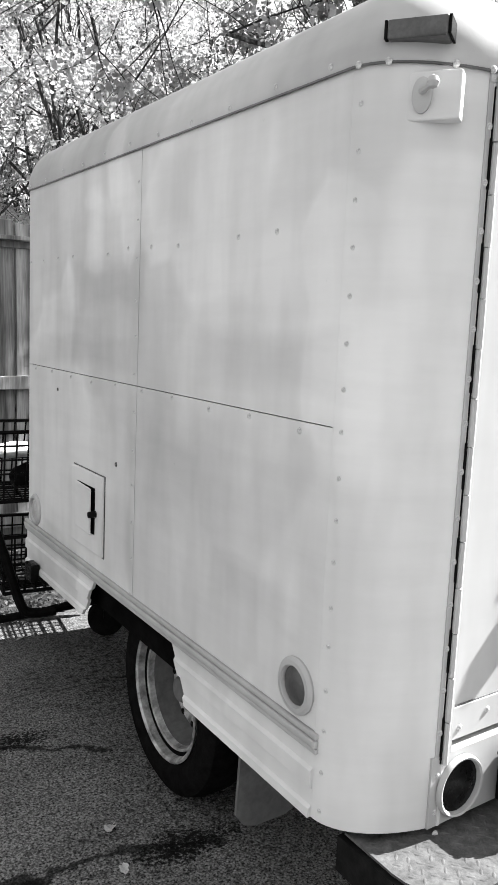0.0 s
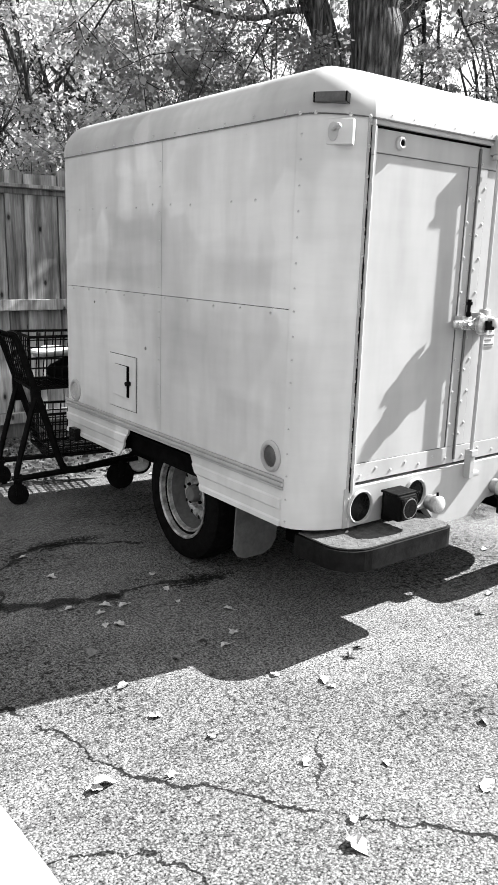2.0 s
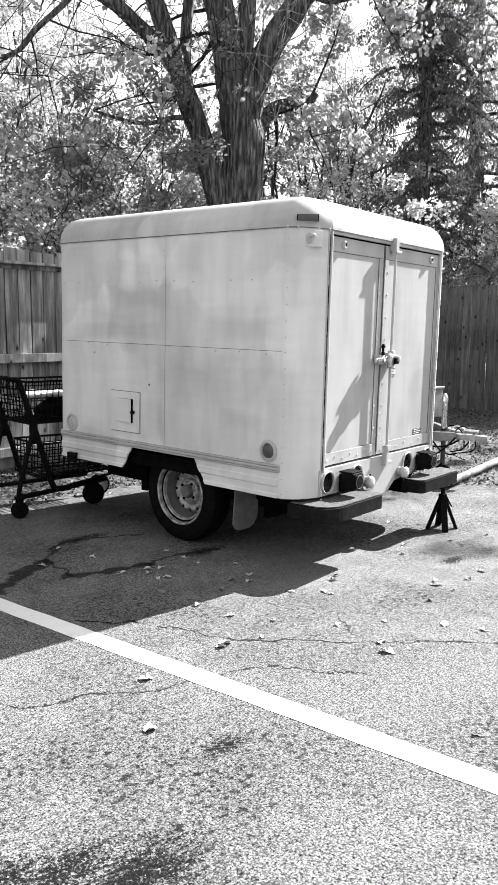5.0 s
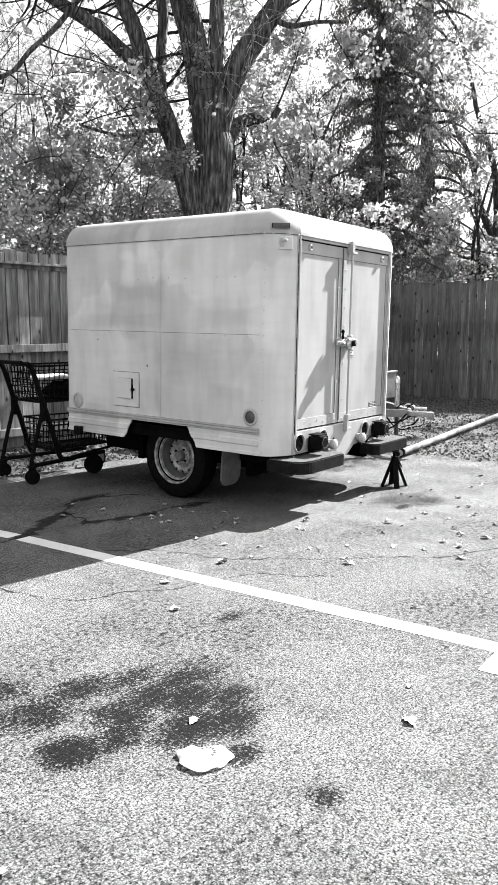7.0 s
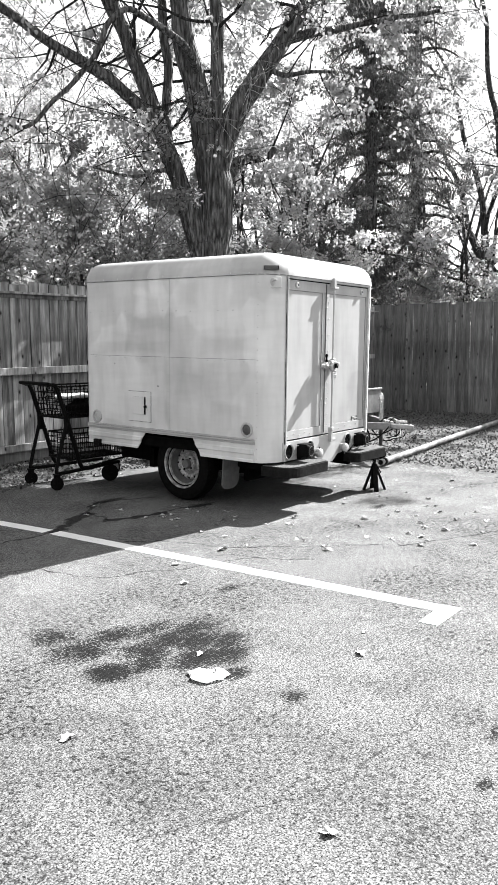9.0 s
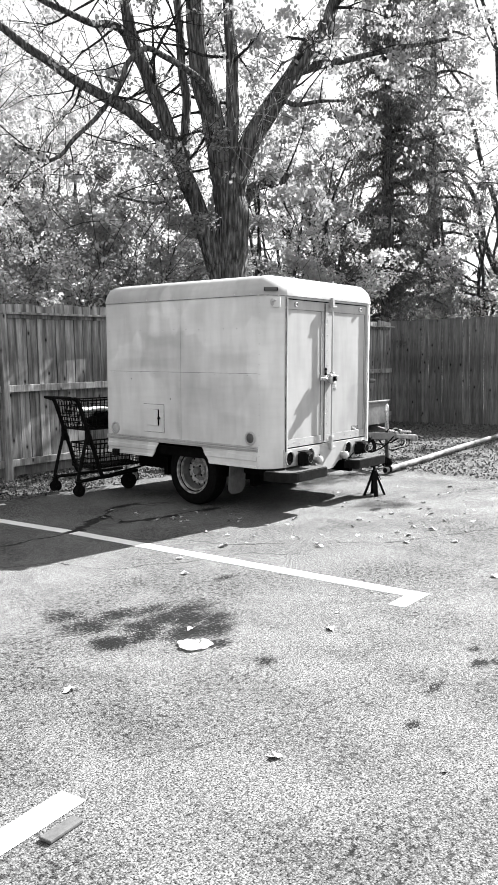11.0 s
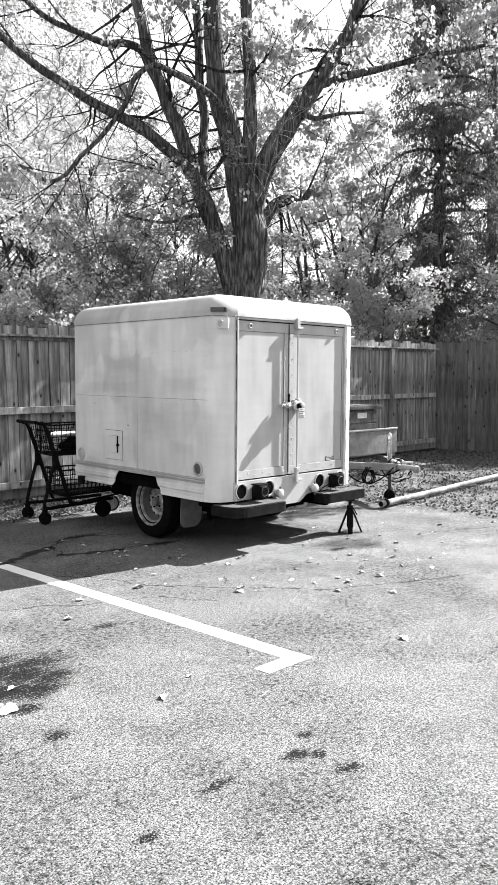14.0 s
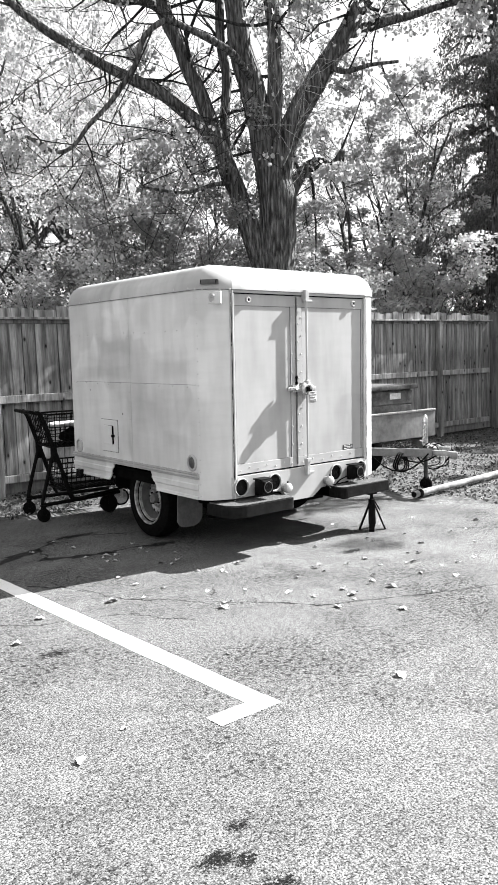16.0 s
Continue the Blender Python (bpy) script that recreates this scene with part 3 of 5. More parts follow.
def skirt(yt0, yt1, yb0, yb1):
    bm = nb()
    levels = [(0.625, 0.0), (0.59, 0.0), (0.582, 0.008), (0.545, 0.008), (0.537, 0.0), (0.497, 0.0), (0.49, 0.008), (0.47, 0.01)]
    for inside in (0, 1):
        rows = []
        for z, out in levels:
            f = (0.625 - z) / 0.155
            rows.append([bm.verts.new((XL - out + 0.012 * inside, yt0 + (yb0 - yt0) * f, z)), bm.verts.new((XL - out + 0.012 * inside, yt1 + (yb1 - yt1) * f, z))])
        for a, b in zip(rows, rows[1:]):
            bm.faces.new((a[0], a[1], b[1], b[0]))
        if inside == 0:
            first = rows
    n = len(levels)
    for i in range(n - 1):
        bm.faces.new((first[i][0], first[i + 1][0], rows[i + 1][0], rows[i][0]))
        bm.faces.new((first[i][1], rows[i][1], rows[i + 1][1], first[i + 1][1]))
    bm.faces.new((first[-1][0], first[-1][1], rows[-1][1], rows[-1][0]))
    bmesh.ops.recalc_face_normals(bm, faces=bm.faces)
    return bm


part("rear_skirt", skirt(YC + 0.003, 2.452, YC + 0.003, 2.345), WHITE, trailer, "white pressed skirt behind the wheel")
part("front_skirt", skirt(3.085, YF - 0.06, 3.178, YF - 0.06), WHITE, trailer, "white pressed skirt before the wheel")
part("side_skirt", box(nb(), (XR - 0.012, YC, 0.46), (XR, YF - 0.06, 0.63)), WHITE, trailer)

# wheel wells, axle, and chassis rails and members added to darken the ground below
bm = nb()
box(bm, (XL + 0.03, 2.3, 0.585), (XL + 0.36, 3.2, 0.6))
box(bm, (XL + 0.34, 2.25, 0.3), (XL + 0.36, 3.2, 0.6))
part("wheel_well", bm, GRIMESHADE, trailer)
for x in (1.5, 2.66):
    part("frame_rail", box(nb(), (x, YR + 0.1, 0.27), (x + 0.06, YF - 0.1, 0.5)), GRIMESHADE, trailer)
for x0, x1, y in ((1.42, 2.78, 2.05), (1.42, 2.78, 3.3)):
    part("cross_member", box(nb(), (x0, y, 0.22), (x1, y + 0.06, 0.42)), GRIMESHADE, trailer)
# added block that keeps light from under the left step
part("belly_pan", box(nb(), (1.3, 1.7, 0.36), (2.0, 2.1, 0.47), 0.02), GRIMESHADE, trailer)
part("axle", rod(nb(), (1.25, 2.68, 0.3), (2.97, 2.68, 0.3), 0.035), GRIMESHADE, trailer)


def wheel(x, face):
    """A road wheel at x whose outer face looks along face (-1 or 1)."""
    m = LEAN.inverted() @ axis_to((face, 0, 0), (x, 2.675, 0.347)) @ Matrix.Diagonal((1.06, 1.06, 1, 1))
    w = part("wheel", lathe(nb(), [(0.0, -0.13), (0.1, -0.14), (0.14, -0.17), (0.2, -0.175)], m, 40), DARKSTEEL, trailer)
    part("tyre", lathe(nb(), [(0.205, -0.19), (0.285, -0.195), (0.315, -0.17), (0.326, -0.12), (0.326, -0.05), (0.314, -0.005), (0.285, 0.014), (0.245, 0.014), (0.213, 0.0), (0.203, -0.02), (0.2, -0.1), (0.205, -0.19)], m, 56), RUBBER, w, "black worn tyre")
    rim = part("rim", lathe(nb(), [(0.206, -0.012), (0.214, 0.008), (0.207, 0.012), (0.2, 0.005), (0.197, -0.02)], m, 48), RIMPAINT, w, "worn silver steel rim")
    # bead seat and well coloured dark for the shade between the bright rings
    part("bead_seat", lathe(nb(), [(0.197, -0.02), (0.193, -0.034), (0.188, -0.036)], m, 48), DARKSTEEL, rim)
    part("rim_ring", lathe(nb(), [(0.188, -0.034), (0.184, -0.022), (0.176, -0.024), (0.171, -0.045)], m, 48), RIMPAINT, rim)
    part("rim_well", lathe(nb(), [(0.171, -0.045), (0.166, -0.09), (0.156, -0.14), (0.13, -0.15)], m, 48), FLAP, rim)
    part("wheel_disc", lathe(nb(), [(0.152, -0.155), (0.148, -0.125), (0.14, -0.11), (0.128, -0.105), (0.115, -0.11), (0.1, -0.12), (0.09, -0.115), (0.082, -0.092), (0.072, -0.085), (0.046, -0.087)], m, 48), RIMPAINT, w, "worn silver dished wheel disc")
    part("hub_cap", lathe(nb(), [(0.046, -0.09), (0.043, -0.06), (0.036, -0.048), (0.026, -0.046), (0.0, -0.048)], m, 24), FLAP, w, "grimy grey hub cap")
    for i in range(8):
        a = radians(45 * i + 10)
        c = m @ Vector((0.062 * math.cos(a), 0.062 * math.sin(a), -0.087))
        part("lug_nut", lathe(nb(), [(0.009, 0), (0.009, 0.012), (0.006, 0.018), (0, 0.018)], axis_to((face, 0, 0), c), 6), DARKSTEEL if i % 2 else RIMPAINT, w, smooth=False)
    bm = nb()
    for i in range(12):
        a = radians(30 * i)
        lathe(bm, [(0.012, 0), (0.01, 0.002), (0, 0.002)], axis_to((face, 0, 0), m @ Vector((0.131 * math.cos(a), 0.131 * math.sin(a), -0.107))), 8)
    tagged(part("vent_hole", bm, BLACK, w), kind="stuff")


wheel(1.165, -1)
wheel(2.95, 1)
for x in (1.115, 2.7):
    bm = nb()
    pts = [(x, 0.48), (x, 0.22), (x + 0.03, 0.18), (x + 0.07, 0.165), (x + 0.18, 0.165), (x + 0.23, 0.185), (x + 0.26, 0.23), (x + 0.26, 0.48)]
    f = bm.faces.new([bm.verts.new((px, 2.12 + 0.06 * (0.48 - pz), pz)) for px, pz in pts])
    e = bmesh.ops.extrude_face_region(bm, geom=[f])
    bmesh.ops.translate(bm, verts=[v for v in e["geom"] if isinstance(v, bmesh.types.BMVert)], vec=(0, 0.01, 0))
    bmesh.ops.recalc_face_normals(bm, faces=bm.faces)
    part("mud_flap", bm, FLAP, trailer, "dusty rubber mud flap")

# rear sill under the doors, with its lamps
bm = nb()
pts = [(DL - 0.03, 0.64), (DL - 0.03, 0.47), (1.8, 0.47), (1.9, 0.372), (2.16, 0.372), (2.27, 0.44), (DR + 0.03, 0.47), (DR + 0.03, 0.64)]
f = bm.faces.new([bm.verts.new((x, YR + 0.002, z)) for x, z in pts])
e = bmesh.ops.extrude_face_region(bm, geom=[f])
bmesh.ops.translate(bm, verts=[v for v in e["geom"] if isinstance(v, bmesh.types.BMVert)], vec=(0, 0.05, 0))
bmesh.ops.recalc_face_normals(bm, faces=bm.faces)
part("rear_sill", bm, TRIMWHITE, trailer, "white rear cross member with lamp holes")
for x in (1.355, 1.71, 2.45, 2.77):
    m = axis_to((0, -1, 0), (x, YR, 0.552))
    lamp = part("tail_lamp", lathe(nb(), [(0.074, 0.0), (0.074, 0.008), (0.07, 0.014), (0.065, 0.012), (0.063, 0.004), (0.063, 0.001)], m, 32), TRIMWHITE, trailer, "round lamp hole with a white ring")
    part("lens", lathe(nb(), [(0.063, 0.0012), (0.04, 0.004), (0.014, 0.006), (0, 0.006)], m, 24), LENS, lamp, "dark round lens")
for x in (1.525, 2.625):
    lamp = part("tail_lamp", box(nb(), (x - 0.06, YR - 0.13, 0.494), (x + 0.06, YR - 0.035, 0.608), 0.012), BLACK, trailer, "black square tail lamp on a bracket")
    part("lens", box(nb(), (x - 0.05, YR - 0.142, 0.504), (x + 0.05, YR - 0.128, 0.598), 0.01), LENS, lamp, "dark square lens")
    part("lens_rim", lathe(nb(), [(0.045, 0.0), (0.044, 0.0015), (0.041, 0.0018), (0.039, 0.0005)], axis_to((0, -1, 0), (x, YR - 0.141, 0.551)), 28), FLAP, lamp, "worn round lens rim")
    part("lamp_hood", box(nb(), (x - 0.064, YR - 0.12, 0.604), (x + 0.064, YR - 0.02, 0.616), 0.004), BLACK, lamp)
    part("bracket", box(nb(), (x - 0.03, YR - 0.05, 0.472), (x + 0.03, YR, 0.592), 0.004), BLACK, lamp)
for x in (1.82, 2.325):
    m = axis_to((0, -1, 0), (x, YR, 0.497))
    lamp = part("back_up_lamp", lathe(nb(), [(0.036, 0), (0.036, 0.03), (0.042, 0.032), (0.042, 0.042)], m, 28), GALV, trailer, "small round lamp, painted white")
    part("lens", lathe(nb(), [(0.041, 0.04), (0.041, 0.062), (0.034, 0.072), (0.02, 0.077), (0, 0.078)], m, 28), LAMPWHITE, lamp)
    part("screw", rod(nb(), (x, YR - 0.05, 0.53), (x, YR - 0.05, 0.552), 0.006, seg=8), DARKSTEEL, lamp)
cable = smoothed([(2.3, YR - 0.03, 0.46), (2.35, YR - 0.05, 0.43), (2.42, YR - 0.07, 0.49), (2.55, YR - 0.04, 0.51)], 6)
part("cable", tube(nb(), cable, 0.006, 6), BLACK, trailer)


def step(x0, x1, y0, y1, cut, label):
    """A bumper step of tread plate on a dark skirt."""
    top = 0.444
    bm = nb()
    c = 0.05
    arc_a = [(x0 + cut * (1 - math.cos(a)), y0 + cut * (1 - math.sin(a))) for a in np.linspace(0, math.pi / 2, 7)]
    arc_b = [(x1 - c * (1 - math.sin(a)), y0 + c * (1 - math.cos(a))) for a in np.linspace(0, math.pi / 2, 5)]
    base = [(x0, y1)] + arc_a + arc_b + [(x1, y1)]
    f = bm.faces.new([bm.verts.new((x, y, top - 0.004)) for x, y in base])
    e = bmesh.ops.extrude_face_region(bm, geom=[f])
    bmesh.ops.translate(bm, verts=[v for v in e["geom"] if isinstance(v, bmesh.types.BMVert)], vec=(0, 0, -0.085))
    bmesh.ops.recalc_face_normals(bm, faces=bm.faces)
    s = part("bumper_step", bm, STEPSTEEL, trailer, label, smooth=False)
    mx, my = (x0 + x1) / 2, (y0 + y1) / 2
    ins = [(mx + (x - mx) * 0.965, my + (y - my) * 0.93) for x, y in base]
    bm = nb()
    f = bm.faces.new([bm.verts.new((x, y, top)) for x, y in ins])
    e = bmesh.ops.extrude_face_region(bm, geom=[f])
    bmesh.ops.translate(bm, verts=[v for v in e["geom"] if isinstance(v, bmesh.types.BMVert)], vec=(0, 0, 0.006))
    bmesh.ops.recalc_face_normals(bm, faces=bm.faces)
    plate = part("tread_plate", bm, TREAD, s, "pale diamond tread plate", smooth=False)
    bm = nb()
    j = 0
    y = y0 + 0.03
    while y < y1 - 0.02:
        x = x0 + 0.04 + (j % 2) * 0.016
        i = 0
        while x < x1 - 0.03:
            if x - x0 + y - y0 > cut:
                m = Matrix.Translation((x, y, top + 0.006)) @ Matrix.Rotation(radians(45 if (i + j) % 2 else -45), 4, "Z") @ Matrix.Diagonal((0.012, 0.0045, 0.0016, 1))
                lathe(bm, [(1, 0), (0.6, 0.7), (0, 1)], m, 6)
            x += 0.032
            i += 1
        y += 0.022
        j += 1
    tagged(part("tread_pattern", bm, TREAD, plate), kind="stuff")


step(1.1, 1.78, 1.36, 1.68, 0.15, "bumper step with pale tread plate and dark edge")
step(2.34, 2.99, 1.36, 1.53, 0.06, "bumper step with pale tread plate and dark edge")

# doors
mid = 2.0


def door(x0, x1, hinge_side):
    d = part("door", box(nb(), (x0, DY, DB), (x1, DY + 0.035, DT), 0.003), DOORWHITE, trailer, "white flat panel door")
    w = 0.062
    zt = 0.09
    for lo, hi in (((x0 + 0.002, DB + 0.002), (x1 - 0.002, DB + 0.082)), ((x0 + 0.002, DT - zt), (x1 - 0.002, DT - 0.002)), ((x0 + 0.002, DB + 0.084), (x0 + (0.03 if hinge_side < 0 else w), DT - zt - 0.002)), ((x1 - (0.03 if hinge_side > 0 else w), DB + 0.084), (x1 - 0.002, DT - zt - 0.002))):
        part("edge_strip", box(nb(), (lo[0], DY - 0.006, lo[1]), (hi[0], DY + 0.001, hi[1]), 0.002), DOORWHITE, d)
    lx, rx = x0 + (0.03 if hinge_side < 0 else w), x1 - (0.03 if hinge_side > 0 else w)
    # thin dark boxes draw the shadow lines at the strips' inner edges
    seam = nb()
    for lo, hi in (((lx, DB + 0.082), (lx + 0.003, DT - zt)), ((rx - 0.003, DB + 0.082), (rx, DT - zt)), ((lx, DT - zt - 0.003), (rx, DT - zt)), ((lx, DB + 0.082), (rx, DB + 0.0845))):
        box(seam, (lo[0], DY - 0.0035, lo[1]), (hi[0], DY + 0.001, hi[1]))
    part("seam", seam, FLAP, d, "dark line drawn for the shade along the edge strips")
    pts = []
    for i in range(9):
        z = DB + 0.14 + i * 0.15
        pts += [(x0 + 0.018, DY - 0.006, z), (x1 - 0.018, DY - 0.006, z)]
        if z < DT - 0.15:
            xi = x1 - 0.05 if hinge_side < 0 else x0 + 0.05
            pts.append((xi, DY - 0.006, z + 0.05))
    n = 7
    pts += [(x0 + 0.06 + (x1 - x0 - 0.12) * i / (n - 1), DY - 0.006, DB + 0.03 + 0.02 * (i % 2)) for i in range(n)]
    rivets(pts, Vector((0, -1, 0)), d)
    xr = x0 + 0.165 if hinge_side < 0 else x1 - 0.145
    k = part("vent_plug", lathe(nb(), [(0.026, 0), (0.026, 0.012), (0.018, 0.02), (0.012, 0.018)], axis_to((0, -1, 0), (xr, DY - 0.006, DT - 0.045)), 20), TRIMWHITE, d, "round white rubber buffer")
    part("plug_hole", lathe(nb(), [(0.012, 0.014), (0, 0.013)], axis_to((0, -1, 0), (xr, DY - 0.006, DT - 0.045)), 12), BLACK, k)
    return d


left_door = door(DL + 0.012, mid - 0.003, -1)
right_door = door(mid + 0.003, DR - 0.012, 1)
# near-black sheet behind the doors, painted in for the shade in their gaps
part("door_frame", box(nb(), (DL, DY + 0.04, DB - 0.02), (DR, DY + 0.06, DT + 0.05)), GRIMESHADE, trailer)
part("door_seal", box(nb(), (mid - 0.012, DY - 0.014, DB + 0.02), (mid + 0.004, DY - 0.007, DT - 0.01), 0.003), FLAP, left_door, "dark grey seal along the door edge")
# piano hinges
for x, y in ((DL + 0.004, YR - 0.004), (DR - 0.004, YR + 0.004)):
    bm = nb()
    z, i = DB - 0.03, 0
    while z < DT:
        rod(bm, (x, y, z), (x, y, min(z + 0.1, DT + 0.02)), 0.0085 if i % 2 else 0.0075, seg=10)
        z += 0.103
        i += 1
    box(bm, (x - 0.004, y, DB - 0.03), (x + 0.02, y + 0.03, DT)) if x < 2 else box(bm, (x - 0.02, y, DB - 0.03), (x + 0.004, y + 0.02, DT))
    gx = x - 0.0085 if x < 2 else x + 0.0085
    # black dashes and a thin line painted in for shade in the hinge joints
    gap = nb()
    for k in range(8):
        z = DB - 0.02 + k * 0.206
        if z + 0.1 < DT:
            box(gap, (gx - 0.0026, YR - 0.002, z), (gx + 0.0026, YR + 0.01, z + 0.1))
    box(gap, (gx - 0.0008, YR - 0.001, DB - 0.03), (gx + 0.0008, YR + 0.01, DT))
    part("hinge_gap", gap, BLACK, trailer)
    part("piano_hinge", bm, TRIMWHITE, trailer, "long jointed hinge, painted white")

# locking rod with its keepers, handle and padlock
XR0, YB = 2.085, DY - 0.045
lock = part("lock_rod", rod(nb(), (XR0, YB, 0.58), (XR0, YB, DT + 0.03), 0.0095, seg=14), TRIMWHITE, right_door, "vertical locking rod painted white")
bm = box(nb(), (XR0 - 0.02, YB - 0.014, DT - 0.03), (XR0 + 0.02, DY, DT + 0.052), 0.003)
box(bm, (XR0 - 0.022, YB - 0.02, DT - 0.05), (XR0 + 0.055, YB + 0.02, DT - 0.03), 0.003)
part("rod_keeper", bm, TRIMWHITE, lock, "cast keeper at the top")
bm = box(nb(), (XR0 - 0.018, YB - 0.014, 0.575), (XR0 + 0.016, YR + 0.004, 0.7), 0.003)
box(bm, (XR0 - 0.024, YB - 0.022, 0.685), (XR0 + 0.024, YB + 0.02, 0.715), 0.003)
box(bm, (XR0 + 0.012, YB - 0.012, 0.58), (XR0 + 0.065, YR + 0.002, 0.605), 0.003)
part("rod_keeper", bm, TRIMWHITE, lock, "cast keeper at the foot")
ZK = 1.31
bm = box(nb(), (XR0 - 0.05, YB - 0.018, ZK - 0.035), (XR0 + 0.03, DY - 0.004, ZK + 0.045), 0.008)
box(bm, (XR0 - 0.045, YB - 0.05, ZK - 0.03), (XR0 + 0.012, YB - 0.01, ZK + 0.032), 0.008)
box(bm, (XR0 - 0.035, YB - 0.08, ZK - 0.012), (XR0 + 0.0, YB - 0.045, ZK + 0.026), 0.006)
box(bm, (XR0 + 0.025, YB - 0.012, ZK - 0.03), (XR0 + 0.095, DY - 0.004, ZK + 0.01), 0.006)
box(bm, (XR0 - 0.018, YB - 0.024, ZK - 0.06), (XR0 + 0.018, YB + 0.02, ZK + 0.06), 0.006)
part("latch_bracket", bm, TRIMWHITE, lock, "white hasp bracket")
bm = rod(nb(), (XR0 - 0.15, YB - 0.022, ZK - 0.01), (XR0 - 0.02, YB - 0.028, ZK + 0.005), 0.012, seg=10)
box(bm, (XR0 - 0.235, YB - 0.02, ZK - 0.016), (XR0 - 0.1, YB - 0.002, ZK + 0.014), 0.005)
for k in range(3):
    box(bm, (XR0 - 0.215 + k * 0.035, YB - 0.026, ZK - 0.01), (XR0 - 0.195 + k * 0.035, YB - 0.018, ZK + 0.008), 0.002)
box(bm, (XR0 - 0.17, YB - 0.01, ZK - 0.03), (XR0 - 0.1, DY - 0.004, ZK + 0.03), 0.005)
part("latch_handle", bm, STEEL, lock, "chromed latch handle")
bm = rod(nb(), (XR0 - 0.13, YB - 0.008, ZK + 0.03), (XR0 - 0.13, YB - 0.008, ZK + 0.05), 0.012, seg=10)
rod(bm, (XR0 - 0.13, YB - 0.008, ZK + 0.05), (XR0 - 0.13, YB - 0.008, ZK + 0.08), 0.008, seg=10)
rod(bm, (XR0 - 0.13, YB - 0.008, ZK + 0.08), (XR0 - 0.13, YB - 0.008, ZK + 0.094), 0.015, seg=10)
rod(bm, (XR0 - 0.13, YB - 0.008, ZK + 0.094), (XR0 - 0.13, YB - 0.008, ZK + 0.105), 0.01, seg=8)
part("key_cylinder", bm, BLACK, lock)
m = axis_to((0.15, -1, 0.1), (XR0 - 0.066, YB - 0.036, ZK - 0.006))
pad = part("padlock", lathe(nb(), [(0, -0.012), (0.04, -0.012), (0.045, -0.006), (0.045, 0.01), (0.038, 0.02), (0, 0.022)], m, 28), STEEL, lock, "round chromed padlock with a black cover")
part("cover", box(nb(), (XR0 - 0.064, YB - 0.072, ZK - 0.028), (XR0 - 0.01, YB - 0.052, ZK + 0.014), 0.004), BLACK, pad, "black plastic cover")
part("shackle", tube(nb(), smoothed([(XR0 - 0.09, YB - 0.02, ZK + 0.02), (XR0 - 0.115, YB - 0.022, ZK + 0.005), (XR0 - 0.115, YB - 0.022, ZK - 0.015), (XR0 - 0.09, YB - 0.02, ZK - 0.026)], 4), 0.006, 8), STEEL, pad)


def sticker(x0, z0, w, h, lines, parent, dark):
    s = part("sticker", box(nb(), (x0, DY - 0.0025, z0), (x0 + w, DY + 0.002, z0 + h)), STICKER if not dark else GREYLAMP, parent, "small printed sticker")
    for i in range(lines):
        z = z0 + h * (i + 0.5) / lines
        part("print", box(nb(), (x0 + w * 0.08, DY - 0.0045, z - h * 0.18 / lines), (x0 + w * (0.92 - 0.2 * (i % 2)), DY - 0.001, z + h * 0.18 / lines)), INK if not dark else STICKER, s)


sticker(2.155, 1.19, 0.085, 0.085, 4, right_door, False)
sticker(2.57, DB + 0.075, 0.13, 0.055, 4, right_door, True)

# lamps and fittings of the near side
for y, lens, ring in ((1.812, GREYLAMP, TRIMWHITE), (3.77, LAMPWHITE, TRIMWHITE)):
    m = axis_to((-1, 0, 0), (XL, y, 0.755 if y < 2 else 0.745))
    lamp = part("side_marker", lathe(nb(), [(0.068, 0), (0.068, 0.006), (0.06, 0.013), (0.05, 0.014), (0.046, 0.006), (0.046, 0.002)], m, 36), ring, trailer, "round side marker lamp in a white ring")
    part("lens", lathe(nb(), [(0.046, 0.0025), (0.035, 0.008), (0.015, 0.011), (0, 0.0115)], m, 28), lens, lamp)
part("marker_block", box(nb(), (XL - 0.045, 3.70, 0.44), (XL - 0.004, 3.79, 0.515), 0.006), LENS, trailer, "dark square marker lamp on the skirt")

plate = part("hatch_plate", box(nb(), (XL - 0.012, 2.995, 0.737), (XL + 0.001, 3.3, 1.026), 0.004), WHITE, trailer, "raised white plate with a small flap door")
part("sealant", box(nb(), (XL - 0.003, 2.991, 0.733), (XL + 0.001, 3.304, 1.03)), FLAP, plate, "grey sealant round the plate")
part("flap_recess", box(nb(), (XL - 0.0135, 3.058, 0.806), (XL - 0.006, 3.232, 0.976)), BLACK, plate)
hm = Matrix.Translation((XL - 0.014, 3.232, 0.891)) @ Matrix.Rotation(radians(-3.5), 4, "Z")
part("flap", box(nb(), (-0.007, -0.168, -0.0845), (0.0, 0.003, 0.0845), 0.003, hm), WHITE, plate, "small white flap standing ajar")
part("latch", rod(nb(), (XL - 0.004, 3.05, 0.885), (XL - 0.04, 3.05, 0.885), 0.012, seg=10), BLACK, plate)

# corner lamp and fittings on the rear left corner
t = 47
c = corner(t)
nrm = (c - Vector((XL + RC * 0.7, YB0, 0))).normalized()
frame_m = Matrix.Translation(up(corner(t, 0, -0.004), 2.15)) @ nrm.to_track_quat("-Y", "Z").to_matrix().to_4x4()
lamp = part("clearance_lamp", box(nb(), (-0.06, -0.04, -0.021), (0.06, 0.02, 0.016), 0.005, frame_m), GREYLAMP, trailer, "dark clearance lamp on the roof corner")
for sx in (-1, 1):
    part("end_cap", box(nb(), (sx * 0.063 - 0.003, -0.039, -0.02), (sx * 0.063 + 0.003, 0.02, 0.015), 0.001, frame_m), BLACK, lamp)
